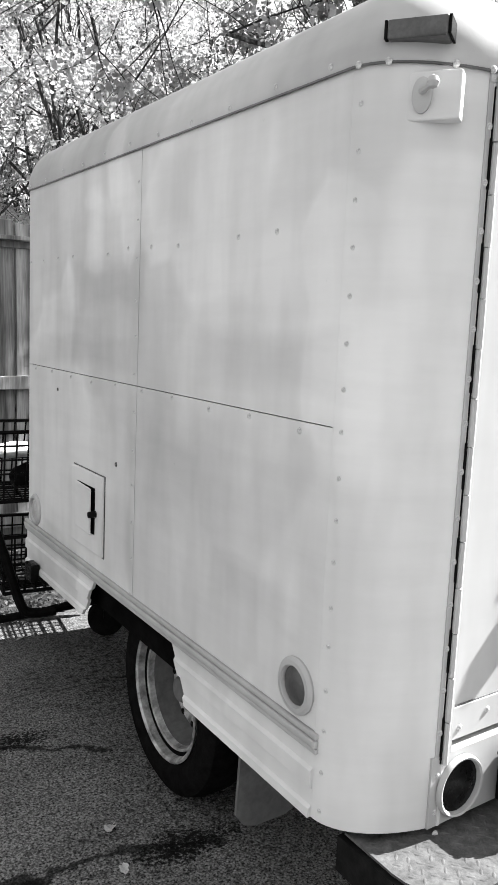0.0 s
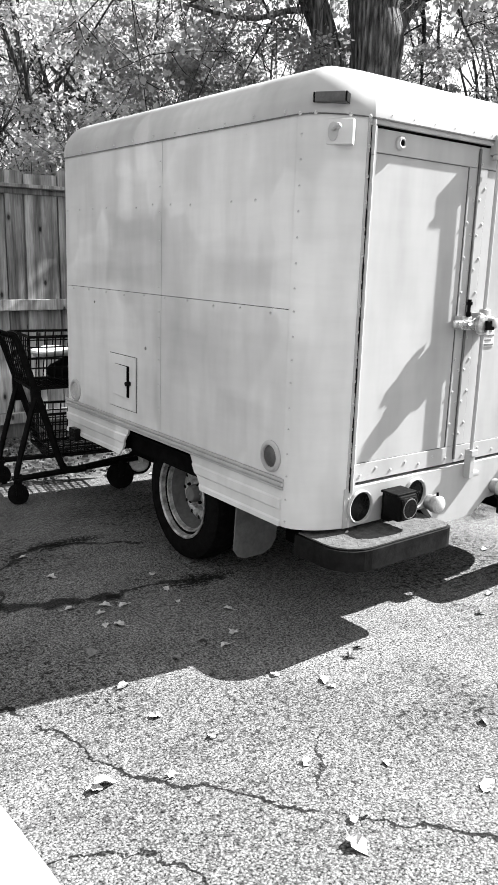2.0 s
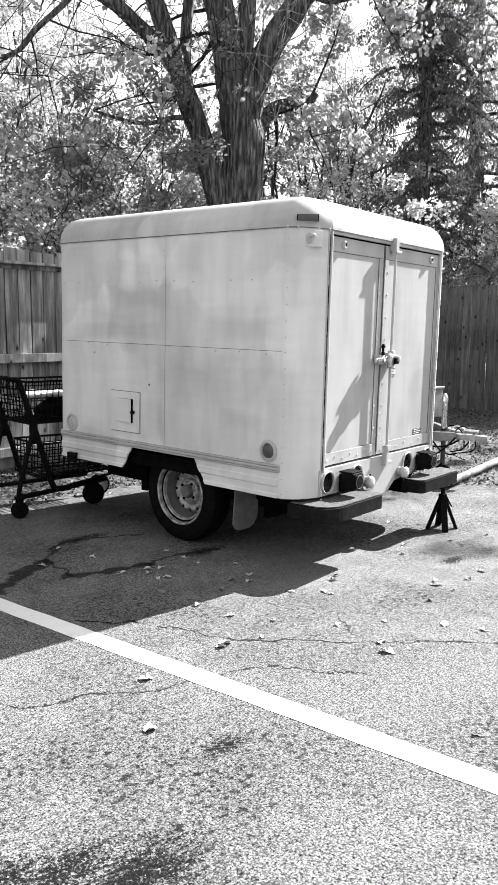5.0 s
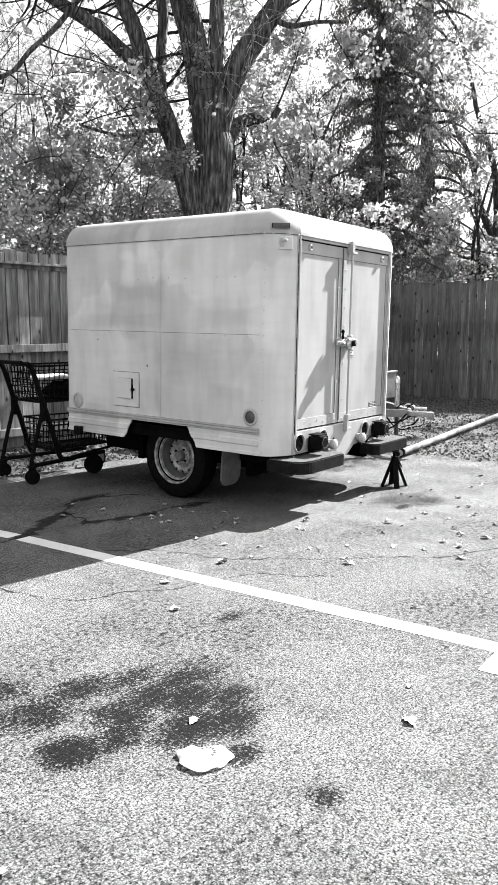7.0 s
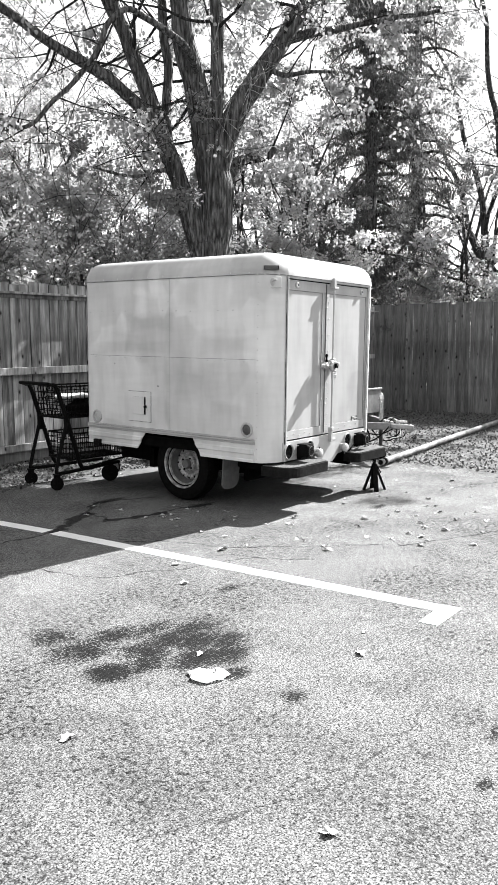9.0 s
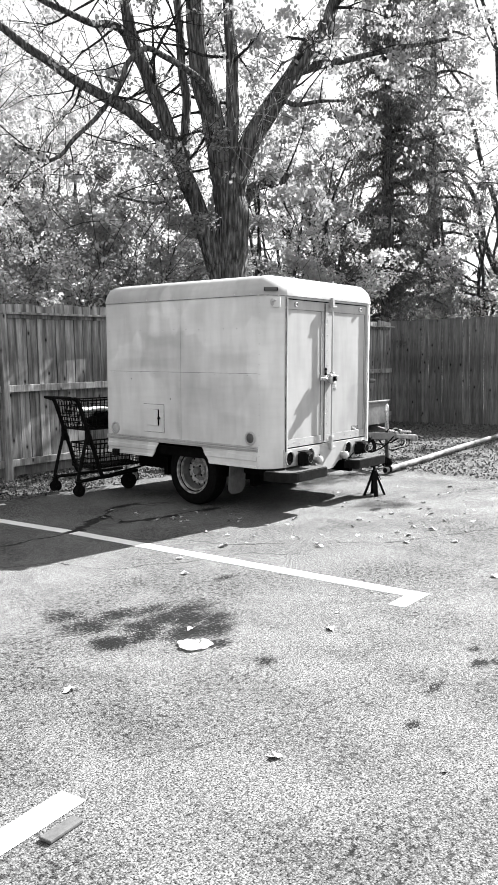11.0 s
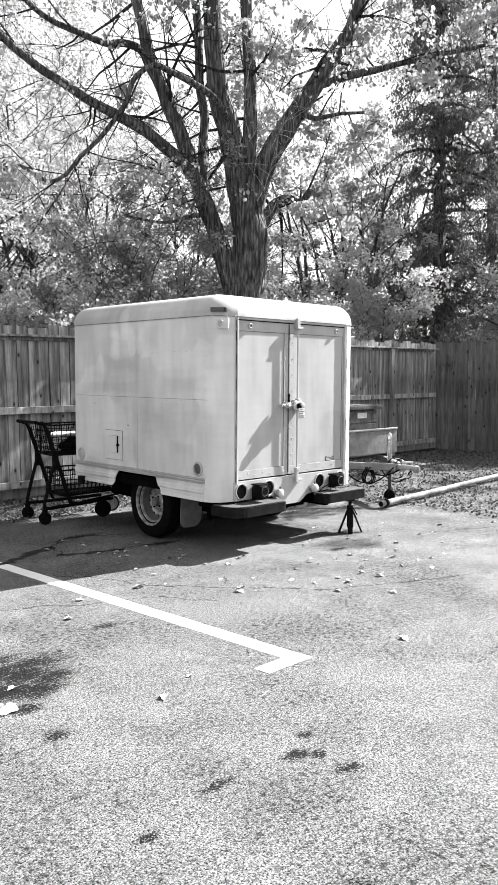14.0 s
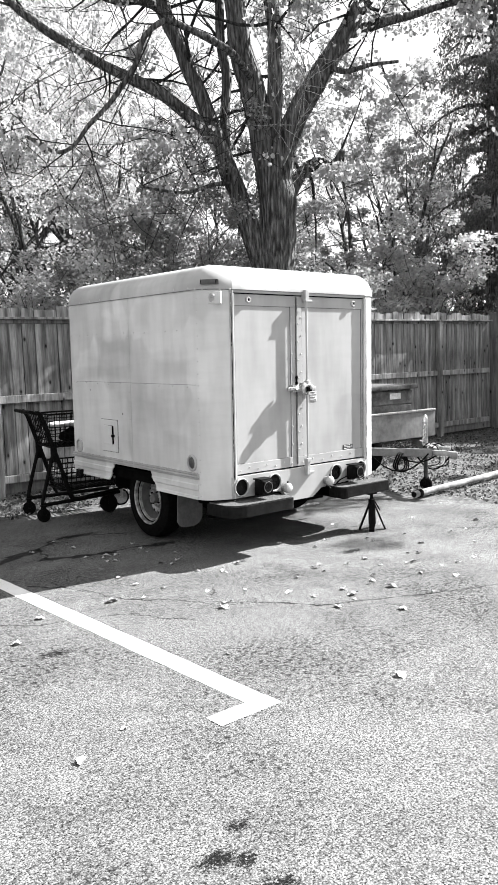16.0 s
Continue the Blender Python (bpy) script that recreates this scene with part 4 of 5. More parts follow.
frame_m = Matrix.Translation(up(corner(t + 2, 0, 0.0), 2.03)) @ nrm.to_track_quat("-Y", "Z").to_matrix().to_4x4()
plate = part("corner_plate", box(nb(), (-0.082, -0.008, -0.046), (0.082, 0.03, 0.046), 0.004, frame_m), WHITE, trailer, "flat white plate with an oval lamp base")
bm = lathe(nb(), [(1, 0), (1, 0.7), (0.8, 1), (0, 1.05)], frame_m @ Matrix.Translation((0.005, -0.008, 0)) @ Matrix.Rotation(radians(90), 4, "X") @ Matrix.Diagonal((0.02, 0.034, 0.009, 1)), 24)
base = part("lamp_base", bm, TRIMWHITE, plate)
bm = rod(nb(), frame_m @ Vector((0.005, -0.018, 0.006)), frame_m @ Vector((0.03, -0.045, 0.012)), 0.007, seg=8)
lathe(bm, [(0, -0.013), (0.009, -0.009), (0.013, 0), (0.009, 0.009), (0, 0.013)], Matrix.Translation(frame_m @ Vector((0.033, -0.048, 0.013))), 10)
part("toggle", bm, TRIMWHITE, base)

# hold-back hooks on the far rear corner
for z, reach in ((2.075, 0.035), (1.985, 0.06)):
    a = up(corner(30, 1, -0.004), z)
    hook = smoothed([a, a + Vector((reach, -0.012, 0)), a + Vector((reach + 0.008, -0.014, 0.012))], 4)
    part("door_hook", tube(nb(), hook, 0.007, 8), TRIMWHITE, trailer, "small white hold-back hook")

# rivets along the seams
W = Vector((-1, 0, 0))
jit = lambda: random.uniform(-0.006, 0.006)
rivets([up(corner(10.0 + jit() * 60), 0.5 + i * 0.0955 + jit()) for i in range(17)] + [(XL, YS + 0.02 + jit(), 0.68 + i * 0.12 + jit()) for i in range(12)], W, trailer, 0.75)
rivets([(XL, YC + 0.12 + i * 0.215 + jit(), ZH - 0.016 + jit()) for i in range(10)] + [(XL, YC + 0.25 + i * 0.17 + jit(), 1.795 + jit()) for i in range(12) if i not in (2, 7)], W, trailer)
rivets([(XL - 0.0075, YC + 0.07 + i * 0.205, ZT + 0.014 + jit()) for i in range(11)], W, trailer, 0.85)
arc = lambda p: (Vector((p[0], p[1], 0)) - Vector((XL + RC * 0.7, YB0, 0))).normalized()
rivets([up(corner(86, 0, 0.0), 0.5 + 0.099 * i + jit()) for i in range(17)] + [up(corner(a, 0, 0.007), ZT - 0.005) for a in (8, 30, 66, 85)] + [up(corner(88), z) for z in (0.45, 0.53)], arc, trailer)
rivets([(DL + 0.1 + 0.13 * i, YR - 0.007, ZT + 0.012) for i in range(11)], Vector((0, -1, 0)), trailer, 0.4)
bm = nb()
for y, z, r in ((2.9, 1.09, 0.009), (3.5, 1.29, 0.007)):
    lathe(bm, [(r, 0.0), (r * 0.8, 0.003), (r * 0.3, 0.001)], axis_to((-1, 0, 0), (XL, y, z)), 7)
tagged(part("paint_chip", bm, GREYLAMP, trailer), kind="stuff")

# ---- jack stand under the step ----
jx, jy = 2.735, 1.47
stand = thing("jack_stand", "dark steel jack stand under the bumper step", "jack stand", (jx, jy, 0))
part("column", rod(nb(), (jx, jy, 0.05), (jx, jy, 0.27), 0.034, 0.03), DARKSTEEL, stand)
part("ratchet_bar", box(nb(), (jx - 0.014, jy - 0.01, 0.2), (jx + 0.014, jy + 0.01, 0.32), 0.002), DARKSTEEL, stand)
part("saddle", box(nb(), (jx - 0.05, jy - 0.022, 0.315), (jx + 0.05, jy + 0.022, 0.334), 0.004), DARKSTEEL, stand)
part("lever", rod(nb(), (jx + 0.02, jy - 0.02, 0.25), (jx + 0.05, jy - 0.05, 0.17), 0.006), DARKSTEEL, stand)
for ax, ay in ((-1, -1), (1, -1), (1, 1), (-1, 1)):
    bm = box(nb(), (-0.023, -0.007, 0), (0.023, 0.007, 0.275), 0.001, Matrix.Translation((jx + ax * 0.085, jy + ay * 0.075, 0)) @ Vector((-ax * 0.075, -ay * 0.066, 0.25)).to_track_quat("Z", "Y").to_matrix().to_4x4())
    part("leg", bm, DARKSTEEL, stand)

# ---- wooden fences ----


def board_mesh(w, h, variant):
    bm = nb()
    rnd = random.Random(variant)
    n = 3
    rows = []
    for i in range(n + 1):
        z = h * i / n
        bow = rnd.uniform(-0.004, 0.004)
        rows.append([bm.verts.new((x + bow, y, z - (0.02 if abs(x) > 0.4 * w and i == n and variant % 3 == 0 else 0))) for x, y in ((-w / 2, -0.009), (w / 2, -0.009), (w / 2, 0.009), (-w / 2, 0.009))])
    for a, b in zip(rows, rows[1:]):
        for k in range(4):
            bm.faces.new((a[k], a[(k + 1) % 4], b[(k + 1) % 4], b[k]))
    bm.faces.new(rows[0][::-1])
    bm.faces.new(rows[-1])
    return bm


def fence(name, a, b, z0, height, rails, face, label, mat, railmat, gaps=0.004):
    """A board fence from a to b; face: side on which rails and posts stand (1 or -1)."""
    a, b = Vector((*a, 0)), Vector((*b, 0))
    d = (b - a).normalized()
    turn = math.degrees(math.atan2(d.y, d.x))
    f = thing(name, label, "fence", tuple(a + Vector((0, 0, z0))), turn=turn)
    length = (b - a).length
    widths = (0.154, 0.155, 0.152, 0.153)
    data = [shape("board", board_mesh(w - gaps, height, i * 7 + int(height * 100)), mat, False) for i, w in enumerate(widths)]

    batten = shape("batten", box(nb(), (-0.03, -0.008, 0), (0.03, 0.008, height - 0.03)), mat, False)

    def piece(nm, me, x, y=0.0, z=0.0, tilt=0.0):
        o = new(nm, me)
        o.parent = f
        o.matrix_basis = pose(x, y, z, 0, tilt, 0)
        return o

    x, i = 0.07, 0
    while x < length:
        piece("board", data[i % 4], x, random.uniform(-0.003, 0.003), random.uniform(-0.015, 0.015) + 0.03, random.uniform(-0.3, 0.3))
        if rails:
            piece("batten", batten, x + 0.0775, -face * 0.022, 0.03)
        x += 0.155
        i += 1
    if not rails:
        return f
    post_me = shape("post", box(nb(), (-0.045, -0.045, -0.05), (0.045, 0.045, rails[-1] + 0.02), 0.006), railmat, False)
    step_x = 2.12
    xs = [s for s in np.arange(rails_start, length + 0.1, step_x)]
    for s in xs:
        piece("post", post_me, s, face * 0.075)
        for z in rails:
            if s + step_x < length + 1:
                w = min(step_x, length - s) - 0.1
                top = z == rails[-1]
                deep, tall = (0.012, 0.022) if top else (0.032, 0.045)
                me = shape("rail", box(nb(), (0, -deep, -tall), (w, deep, tall), 0.004), mat if top else railmat, False)
                piece("rail", me, s + 0.05, face * (0.012 + deep), z)
    for s in xs:
        w = min(step_x, length - s) - 0.003
        if w > 0.2:
            piece("cap_rail", shape("cap_rail", box(nb(), (0, -0.055, -0.014), (w, 0.055, 0.014), 0.004), railmat, False), s, face * 0.07, rails[-1] + 0.036)
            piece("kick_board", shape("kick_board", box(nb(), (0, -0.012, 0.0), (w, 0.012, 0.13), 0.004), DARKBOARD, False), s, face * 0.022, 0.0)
    return f


rails_start = 1.48
NA, NB = (-2.57, 5.78), (11.15, 6.3)
fence("wooden_fence", NA, NB, 0.05, 2.19, (0.17, 1.125, 2.045), -1, "weathered board fence with rails and square posts", BOARD, RAIL, 0.009)
rails_start = 0.5
fence("wooden_fence", (11.35, 6.9), (12.9, -9.0), -0.05, 2.3, (), 1, "weathered board fence, its shade put into the dark boards, seen from behind", DARKBOARD, DARKBOARD, 0.004)

# ---- two-tier shopping cart ----
cart_at, cart_turn = (0.84, 4.38, 0), -8
cart = thing("shopping_cart", "black two-tier wire shopping cart by the fence", "shopping cart", cart_at, turn=cart_turn)
CM = pose(*cart_at, 0, 0, cart_turn) @ Matrix.Diagonal((1.06, 1.2, 1.09, 1))


def cpart(name, bm, mat, parent, label=""):
    bmesh.ops.transform(bm, matrix=CM, verts=bm.verts)
    return part(name, bm, mat, parent, label)


def basket(x0, x1, z0, z1, w, nose, r=0.0045, pitch=0.045):
    """Wire basket: rails and wires; the nose end leans."""
    bm = nb()
    h = w / 2
    for z in np.arange(z0, z1 + 0.001, (z1 - z0) / 5):
        f = (z - z0) / (z1 - z0)
        xe = x1 + nose * f
        rr = r * 2.0 if z in (z0,) or f > 0.99 else r
        tube(bm, [(x0, -h, z), (xe, -h * 0.8, z), (xe, h * 0.8, z), (x0, h, z), (x0, -h, z)], rr, 5)
    n = int((x1 - x0) / pitch)
    for i in range(n + 1):
        x = x0 + (x1 - x0) * i / n
        k = h - (h * 0.2) * i / n
        tube(bm, [(x + nose * i / n, -k, z1), (x, -k, z0), (x, k, z0), (x + nose * i / n, k, z1)], r, 5)
    m = int(w / pitch)
    for i in range(m + 1):
        y = -h + w * i / m
        tube(bm, [(x0, y, z1), (x0, y, z0), (x1, y * 0.8, z0), (x1 + nose, y * 0.8, z1)], r, 5)
    return bm


tagged(cpart("upper_basket", basket(0.11, 0.8, 0.68, 0.98, 0.42, 0.1), BLACK, cart, "black wire upper basket"), kind="stuff")
tagged(cpart("lower_basket", basket(0.2, 0.85, 0.27, 0.52, 0.4, 0.06), BLACK, cart, "black wire lower basket"), kind="stuff")
for s in (-1, 1):
    y = s * 0.225
    cpart("upright", tube(nb(), smoothed([(-0.02, y, 1.0), (0.03, y, 0.97), (0.12, y, 0.7), (0.2, y, 0.45), (0.27, y, 0.22), (0.32, y, 0.18), (0.42, y, 0.18)], 4), 0.022, 8), BLACK, cart)
    cpart("leg", tube(nb(), smoothed([(0.14, y, 0.66), (0.11, y, 0.58), (0.0, y, 0.2), (0.02, y, 0.165), (0.1, y, 0.16), (0.8, y * 0.6, 0.185)], 5), 0.018, 8), BLACK, cart)
    cpart("brace", box(nb(), (0.1, y - 0.012, 0.54), (0.16, y + 0.012, 0.7), 0.004), BLACK, cart)
    cpart("lower_rail", tube(nb(), [(0.38, y, 0.19), (0.9, y * 0.62, 0.23), (0.92, y * 0.6, 0.5), (0.95, y * 0.6, 0.68)], 0.012, 8), BLACK, cart)
cpart("handle", tube(nb(), smoothed([(-0.02, -0.225, 1.0), (-0.06, -0.225, 1.012), (-0.075, -0.2, 1.015), (-0.075, 0.2, 1.015), (-0.06, 0.225, 1.012), (-0.02, 0.225, 1.0)], 4), 0.017, 10), BLACK, cart, "black push handle")
bm = nb()
for i in range(8):
    y = -0.19 + 0.38 * i / 7
    tube(bm, [(0.05, y, 0.98), (0.1, y, 0.7)], 0.004, 5)
for z in (0.76, 0.84, 0.92):
    tube(bm, [(0.06 + (0.98 - z) * 0.17, -0.2, z), (0.06 + (0.98 - z) * 0.17, 0.2, z)], 0.004, 5)
cpart("seat_flap", bm, BLACK, cart)
for x, y, r, mat in ((0.0, -0.225, 0.062, RUBBER), (0.0, 0.225, 0.062, RUBBER), (0.68, -0.14, 0.086, RUBBER), (0.93, 0.15, 0.08, GALV)):
    c = cpart("caster", lathe(nb(), [(0.0, -0.016), (r * 0.75, -0.017), (r, -0.011), (r, 0.011), (r * 0.75, 0.017), (0, 0.016)], axis_to((0.25, 1, 0), (x, y, r)), 24), mat, cart, "black caster wheel" if mat is RUBBER else "pale caster wheel")
    if mat is GALV:
        band = lathe(nb(), [(r * 0.86, -0.02), (r + 0.006, -0.014), (r + 0.006, 0.014), (r * 0.86, 0.02)], axis_to((0.25, 1, 0), (x, y, r)), 24)
        cpart("tyre", band, RUBBER, c, "black tyre band")
    bm = box(nb(), (x - 0.018, y - 0.03, r), (x + 0.018, y - 0.022, r + 0.085), 0.002)
    box(bm, (x - 0.018, y + 0.022, r), (x + 0.018, y + 0.03, r + 0.085), 0.002)
    box(bm, (x - 0.026, y - 0.032, r + 0.08), (x + 0.026, y + 0.032, r + 0.098), 0.003)
    cpart("fork", bm, STEEL if y > 0 and 0.5 < x else BLACK, c)


def crumple(bm, amount, seed):
    for v in bm.verts:
        v.co += amount * noise.noise_vector(v.co * 9 + Vector((seed, 0, 0)))
    return bm


def bag(name, label, at, size, mat, seed, category):
    bm = nb()
    bmesh.ops.create_icosphere(bm, subdivisions=3, radius=1)
    for v in bm.verts:
        v.co = Vector((v.co.x * size[0], v.co.y * size[1], max(v.co.z, -0.75) * size[2] + 0.75 * size[2]))
    crumple(bm, min(size) * 0.45, seed)
    lo = min(v.co.z for v in bm.verts)
    for v in bm.verts:
        v.co.z -= lo
    ob = new(name, shape(name, bm, mat))
    ob.matrix_basis = CM @ pose(*at)
    return tagged(ob, label, category)


bag("plastic_bag", "dark crumpled bag lying in the cart", (0.5, -0.02, 0.687), (0.26, 0.13, 0.08), BLACK, 3, "bag")
bag("crumpled_paper", "crumpled white sheet of paper in the cart", (0.36, 0.0, 0.835), (0.2, 0.12, 0.035), PAPER, 7, "paper")

# ---- utility trailer beside the box trailer ----
DARKJACK = plain("oily_dark_steel", 0.03, 0.6, 0.2, 0.5, 30)
ut = thing("utility_trailer", "small open utility trailer with a steel tongue", "trailer", (4.6, 3.6, 0))
bm = nb()
box(bm, (3.55, 2.66, 0.56), (5.2, 2.7, 0.86), 0.006)
part("front_panel", bm, UTGREY, ut, "grey steel headboard")
part("side_panel", box(nb(), (5.16, 2.705, 0.56), (5.2, 4.8, 0.86), 0.006), UTGREY, ut)
part("side_panel", box(nb(), (3.55, 2.705, 0.56), (3.59, 4.8, 0.86), 0.006), UTGREY, ut)
part("deck", box(nb(), (3.6, 2.705, 0.56), (5.155, 4.8, 0.6)), DARKSTEEL, ut)
part("top_rail", box(nb(), (3.54, 2.65, 0.862), (5.21, 2.71, 0.885), 0.004), GALV, ut)
tip = Vector((4.58, 2.05, 0.44))
for x in (3.75, 5.1):
    a = Vector((x, 2.9, 0.49))
    b = tip + Vector((-0.05 if x < 4.5 else 0.05, 0.12, 0))
    m = Matrix.Translation(a) @ (b - a).to_track_quat("Y", "Z").to_matrix().to_4x4()
    part("tongue_beam", box(nb(), (-0.025, 0, -0.035), (0.025, (b - a).length, 0.045), 0.004, m), UTGREY, ut, "dull grey steel tongue beam")
    part("beam_cap", box(nb(), (-0.026, 0.02, 0.0455), (0.026, (b - a).length - 0.01, 0.051), 0.001, m), POLEMAT, ut, "pale strip along the top of the beam")
bm = box(nb(), (tip.x - 0.038, tip.y - 0.16, tip.z - 0.02), (tip.x + 0.038, tip.y + 0.14, tip.z + 0.035), 0.012)
lathe(bm, [(0, 0.045), (0.036, 0.03), (0.045, 0), (0.04, -0.045)], Matrix.Translation((tip.x, tip.y - 0.15, tip.z + 0.0)), 20)
part("coupler", bm, POLEMAT, ut, "pale steel ball coupler")
part("coupler_latch", box(nb(), (tip.x - 0.015, tip.y - 0.1, tip.z + 0.05), (tip.x + 0.015, tip.y + 0.05, tip.z + 0.085), 0.006), STEEL, ut)
jk = Vector((4.66, 2.36, 0))
jack = part("tongue_jack", rod(nb(), jk + Vector((0, 0, 0.5)), jk + Vector((0, 0, 0.78)), 0.028), GALV, ut, "tongue jack with a small wheel")
part("jack_leg", rod(nb(), jk + Vector((0, 0, 0.13)), jk + Vector((0, 0, 0.502)), 0.024), DARKJACK, jack, "dark greasy lower tube")
part("jack_cap", lathe(nb(), [(0.034, 0), (0.034, 0.03), (0.02, 0.07), (0, 0.085)], Matrix.Translation(jk + Vector((0, 0, 0.775))), 16), STEEL, jack)
part("jack_wheel", lathe(nb(), [(0, -0.025), (0.06, -0.025), (0.07, -0.015), (0.07, 0.015), (0.06, 0.025), (0, 0.025)], axis_to((1, 0.3, 0), jk + Vector((0, 0, 0.07))), 20), RUBBER, jack)
part("jack_fork", box(nb(), jk + Vector((-0.04, -0.012, 0.06)), jk + Vector((0.04, 0.012, 0.15)), 0.003), DARKSTEEL, jack)
bm = nb()
for i in range(5):
    z = 0.72 - i * 0.045
    loop = [jk + Vector((-0.05 + 0.02 * math.cos(a), -0.035 + 0.004 * i, z + 0.028 * math.sin(a))) for a in np.linspace(0, 2 * math.pi, 9)]
    tube(bm, loop, 0.006, 5)
part("chain", bm, STEEL, jack, "looped safety chain")
for k in range(3):
    c0 = Vector((4.22 + 0.03 * k, 2.36, 0.37 - 0.01 * k))
    ring = [c0 + Vector((0.085 * math.cos(a), 0.02 * math.sin(2 * a), 0.1 * math.sin(a))) for a in np.linspace(0, 2 * math.pi, 17)]
    part("cable", tube(nb(), ring, 0.009, 6), BLACK, ut, "coiled black wiring")
for k in range(3):
    a0 = tip + Vector((-0.03, 0.25 - 0.06 * k, 0.06))
    wire = smoothed([a0, a0 + Vector((0.03, -0.06, 0.05)), a0 + Vector((0.05, -0.16, 0.0)), a0 + Vector((0.03, -0.2, -0.16)), a0 + Vector((-0.05, -0.1, -0.2))], 5)
    part("wire", tube(nb(), wire, 0.006, 6), STEEL if k == 1 else BLACK, ut, "loose wire over the coupler")
for k, sag in ((0.0, 0.2), (0.35, 0.13), (0.7, 0.24)):
    a, b = Vector((3.95 + k, 2.55, 0.48)), Vector((4.4 + k * 0.6, 2.1, 0.46))
    pts = [a.lerp(b, s) - Vector((0, 0, sag * 4 * s * (1 - s))) for s in np.linspace(0, 1, 9)]
    part("cable", tube(nb(), pts, 0.009, 6), BLACK, ut, "hanging black wiring")
for x in (3.48, 5.27):
    w = part("wheel", lathe(nb(), [(0, -0.06), (0.15, -0.06), (0.16, -0.02), (0.15, 0.05), (0, 0.05)], axis_to((1 if x > 4 else -1, 0, 0), (x, 3.9, 0.28)), 28), RIMPAINT, ut)
    part("tyre", lathe(nb(), [(0.16, -0.08), (0.26, -0.08), (0.28, -0.05), (0.28, 0.05), (0.26, 0.075), (0.16, 0.07), (0.155, 0), (0.16, -0.08)], axis_to((1 if x > 4 else -1, 0, 0), (x, 3.9, 0.28)), 36), RUBBER, w)
part("axle", rod(nb(), (3.5, 3.9, 0.28), (5.25, 3.9, 0.28), 0.03), DARKSTEEL, ut)

crate = thing("wooden_crate", "weathered wooden crate with a flat lid on the trailer", "crate", (4.5, 3.4, 0.6))
part("side", box(nb(), (4.0, 2.86, 0.6), (5.0, 3.6, 1.13), 0.008), CRATE, crate)
for z in (0.62, 0.79, 0.96):
    part("plank", box(nb(), (3.99, 2.845, z), (5.01, 2.862, z + 0.155), 0.004), CRATE, crate)
part("lid", box(nb(), (3.93, 2.78, 1.133), (5.05, 3.66, 1.185), 0.01), CRATE, crate, "overhanging worn lid")
part("label", box(nb(), (4.62, 2.838, 1.02), (4.8, 2.846, 1.09)), STICKER, crate, "pale paper label")

for ob in (ut, crate):
    ob.matrix_basis = pose(0.03, 0.13, 0) @ ob.matrix_basis

# ---- pole lying on the ground ----
bm = nb()
pp = [Vector((4.1, 2.16, 0.07)), Vector((5.5, 2.33, 0.072)), Vector((7.0, 2.53, 0.078)), Vector((8.6, 2.72, 0.08)), Vector((10.4, 2.95, 0.08))]
tube(bm, [p + Vector((0, 0, -0.012)) for p in smoothed(pp, 6)], 0.037, 16)
pole = tagged(new("fallen_pole", shape("fallen_pole", bm, POLEMAT)), "long pale metal pole lying on the leaf litter", "pole")
part("clamp", lathe(nb(), [(0.037, -0.03), (0.045, -0.027), (0.045, 0.027), (0.037, 0.03)], axis_to((1, 0.12, 0), (4.2, 2.172, 0.059)), 16), DARKSTEEL, pole, "dark clamp at the end")

part("open_end", lathe(nb(), [(0.031, 0.0), (0, 0.001)], axis_to((-1, -0.12, 0), (4.098, 2.1597, 0.058)), 16), BLACK, pole)

# ---- litter on the asphalt ----
bm = nb()
rings = [[bm.verts.new((0, 0, 0.016))]]
for k in range(1, 7):
    f = k / 6
    ring = []
    for i in range(40):
        a = 2 * math.pi * i / 40
        r = f * (1 + 0.07 * math.sin(3 * a + 0.4) + 0.05 * math.sin(7 * a)) * (1 - 0.38 * math.exp(-((a - 1.95) / 0.2) ** 2) * f)
        x, y = 0.1 * r * math.cos(a), 0.09 * r * math.sin(a)
        ring.append(bm.verts.new((x, y, 0.014 - 0.01 * f ** 4 + 0.012 * noise.noise(Vector((x * 22, y * 22, 1))))))
    rings.append(ring)
for i in range(40):
    bm.faces.new((rings[0][0], rings[1][i], rings[1][(i + 1) % 40]))
    for k in range(1, 6):
        bm.faces.new((rings[k][i], rings[k + 1][i], rings[k + 1][(i + 1) % 40], rings[k][(i + 1) % 40]))
bmesh.ops.solidify(bm, geom=bm.faces, thickness=0.004)
sheetpaper = new("flattened_paper_bag", shape("flattened_paper_bag", bm, PAPER))
sheetpaper.matrix_basis = pose(-1.825, -0.262, 0.006, 0, 0, -58) @ Matrix.Diagonal((0.92, 0.92, 1, 1))
tagged(sheetpaper, "flattened white paper bag on oil-stained asphalt", "litter")
bm = nb()
for a in range(7):
    u = 0.2 + a * 0.42
    p = Vector((-1.825 + 0.036 * math.cos(u - 1.6), -0.267 + 0.028 * math.sin(u - 1.6), 0.026))
    box(bm, p - Vector((0.005, 0.003, 0.0)), p + Vector((0.005, 0.003, 0.003)), 0.001)
part("smudged_print", bm, GREYLAMP, sheetpaper, "row of grey smudged marks")
bm = box(nb(), (-0.075, -0.025, 0), (0.075, 0.025, 0.014), 0.004)
crumple(bm, 0.004, 2)
chip = new("cardboard_scrap", shape("cardboard_scrap", bm, CARDBOARD))
chip.matrix_basis = pose(-3.31, -1.12, 0.002, 0, 0, 8)
tagged(chip, "flat grey cardboard scrap beside the painted line", "litter")


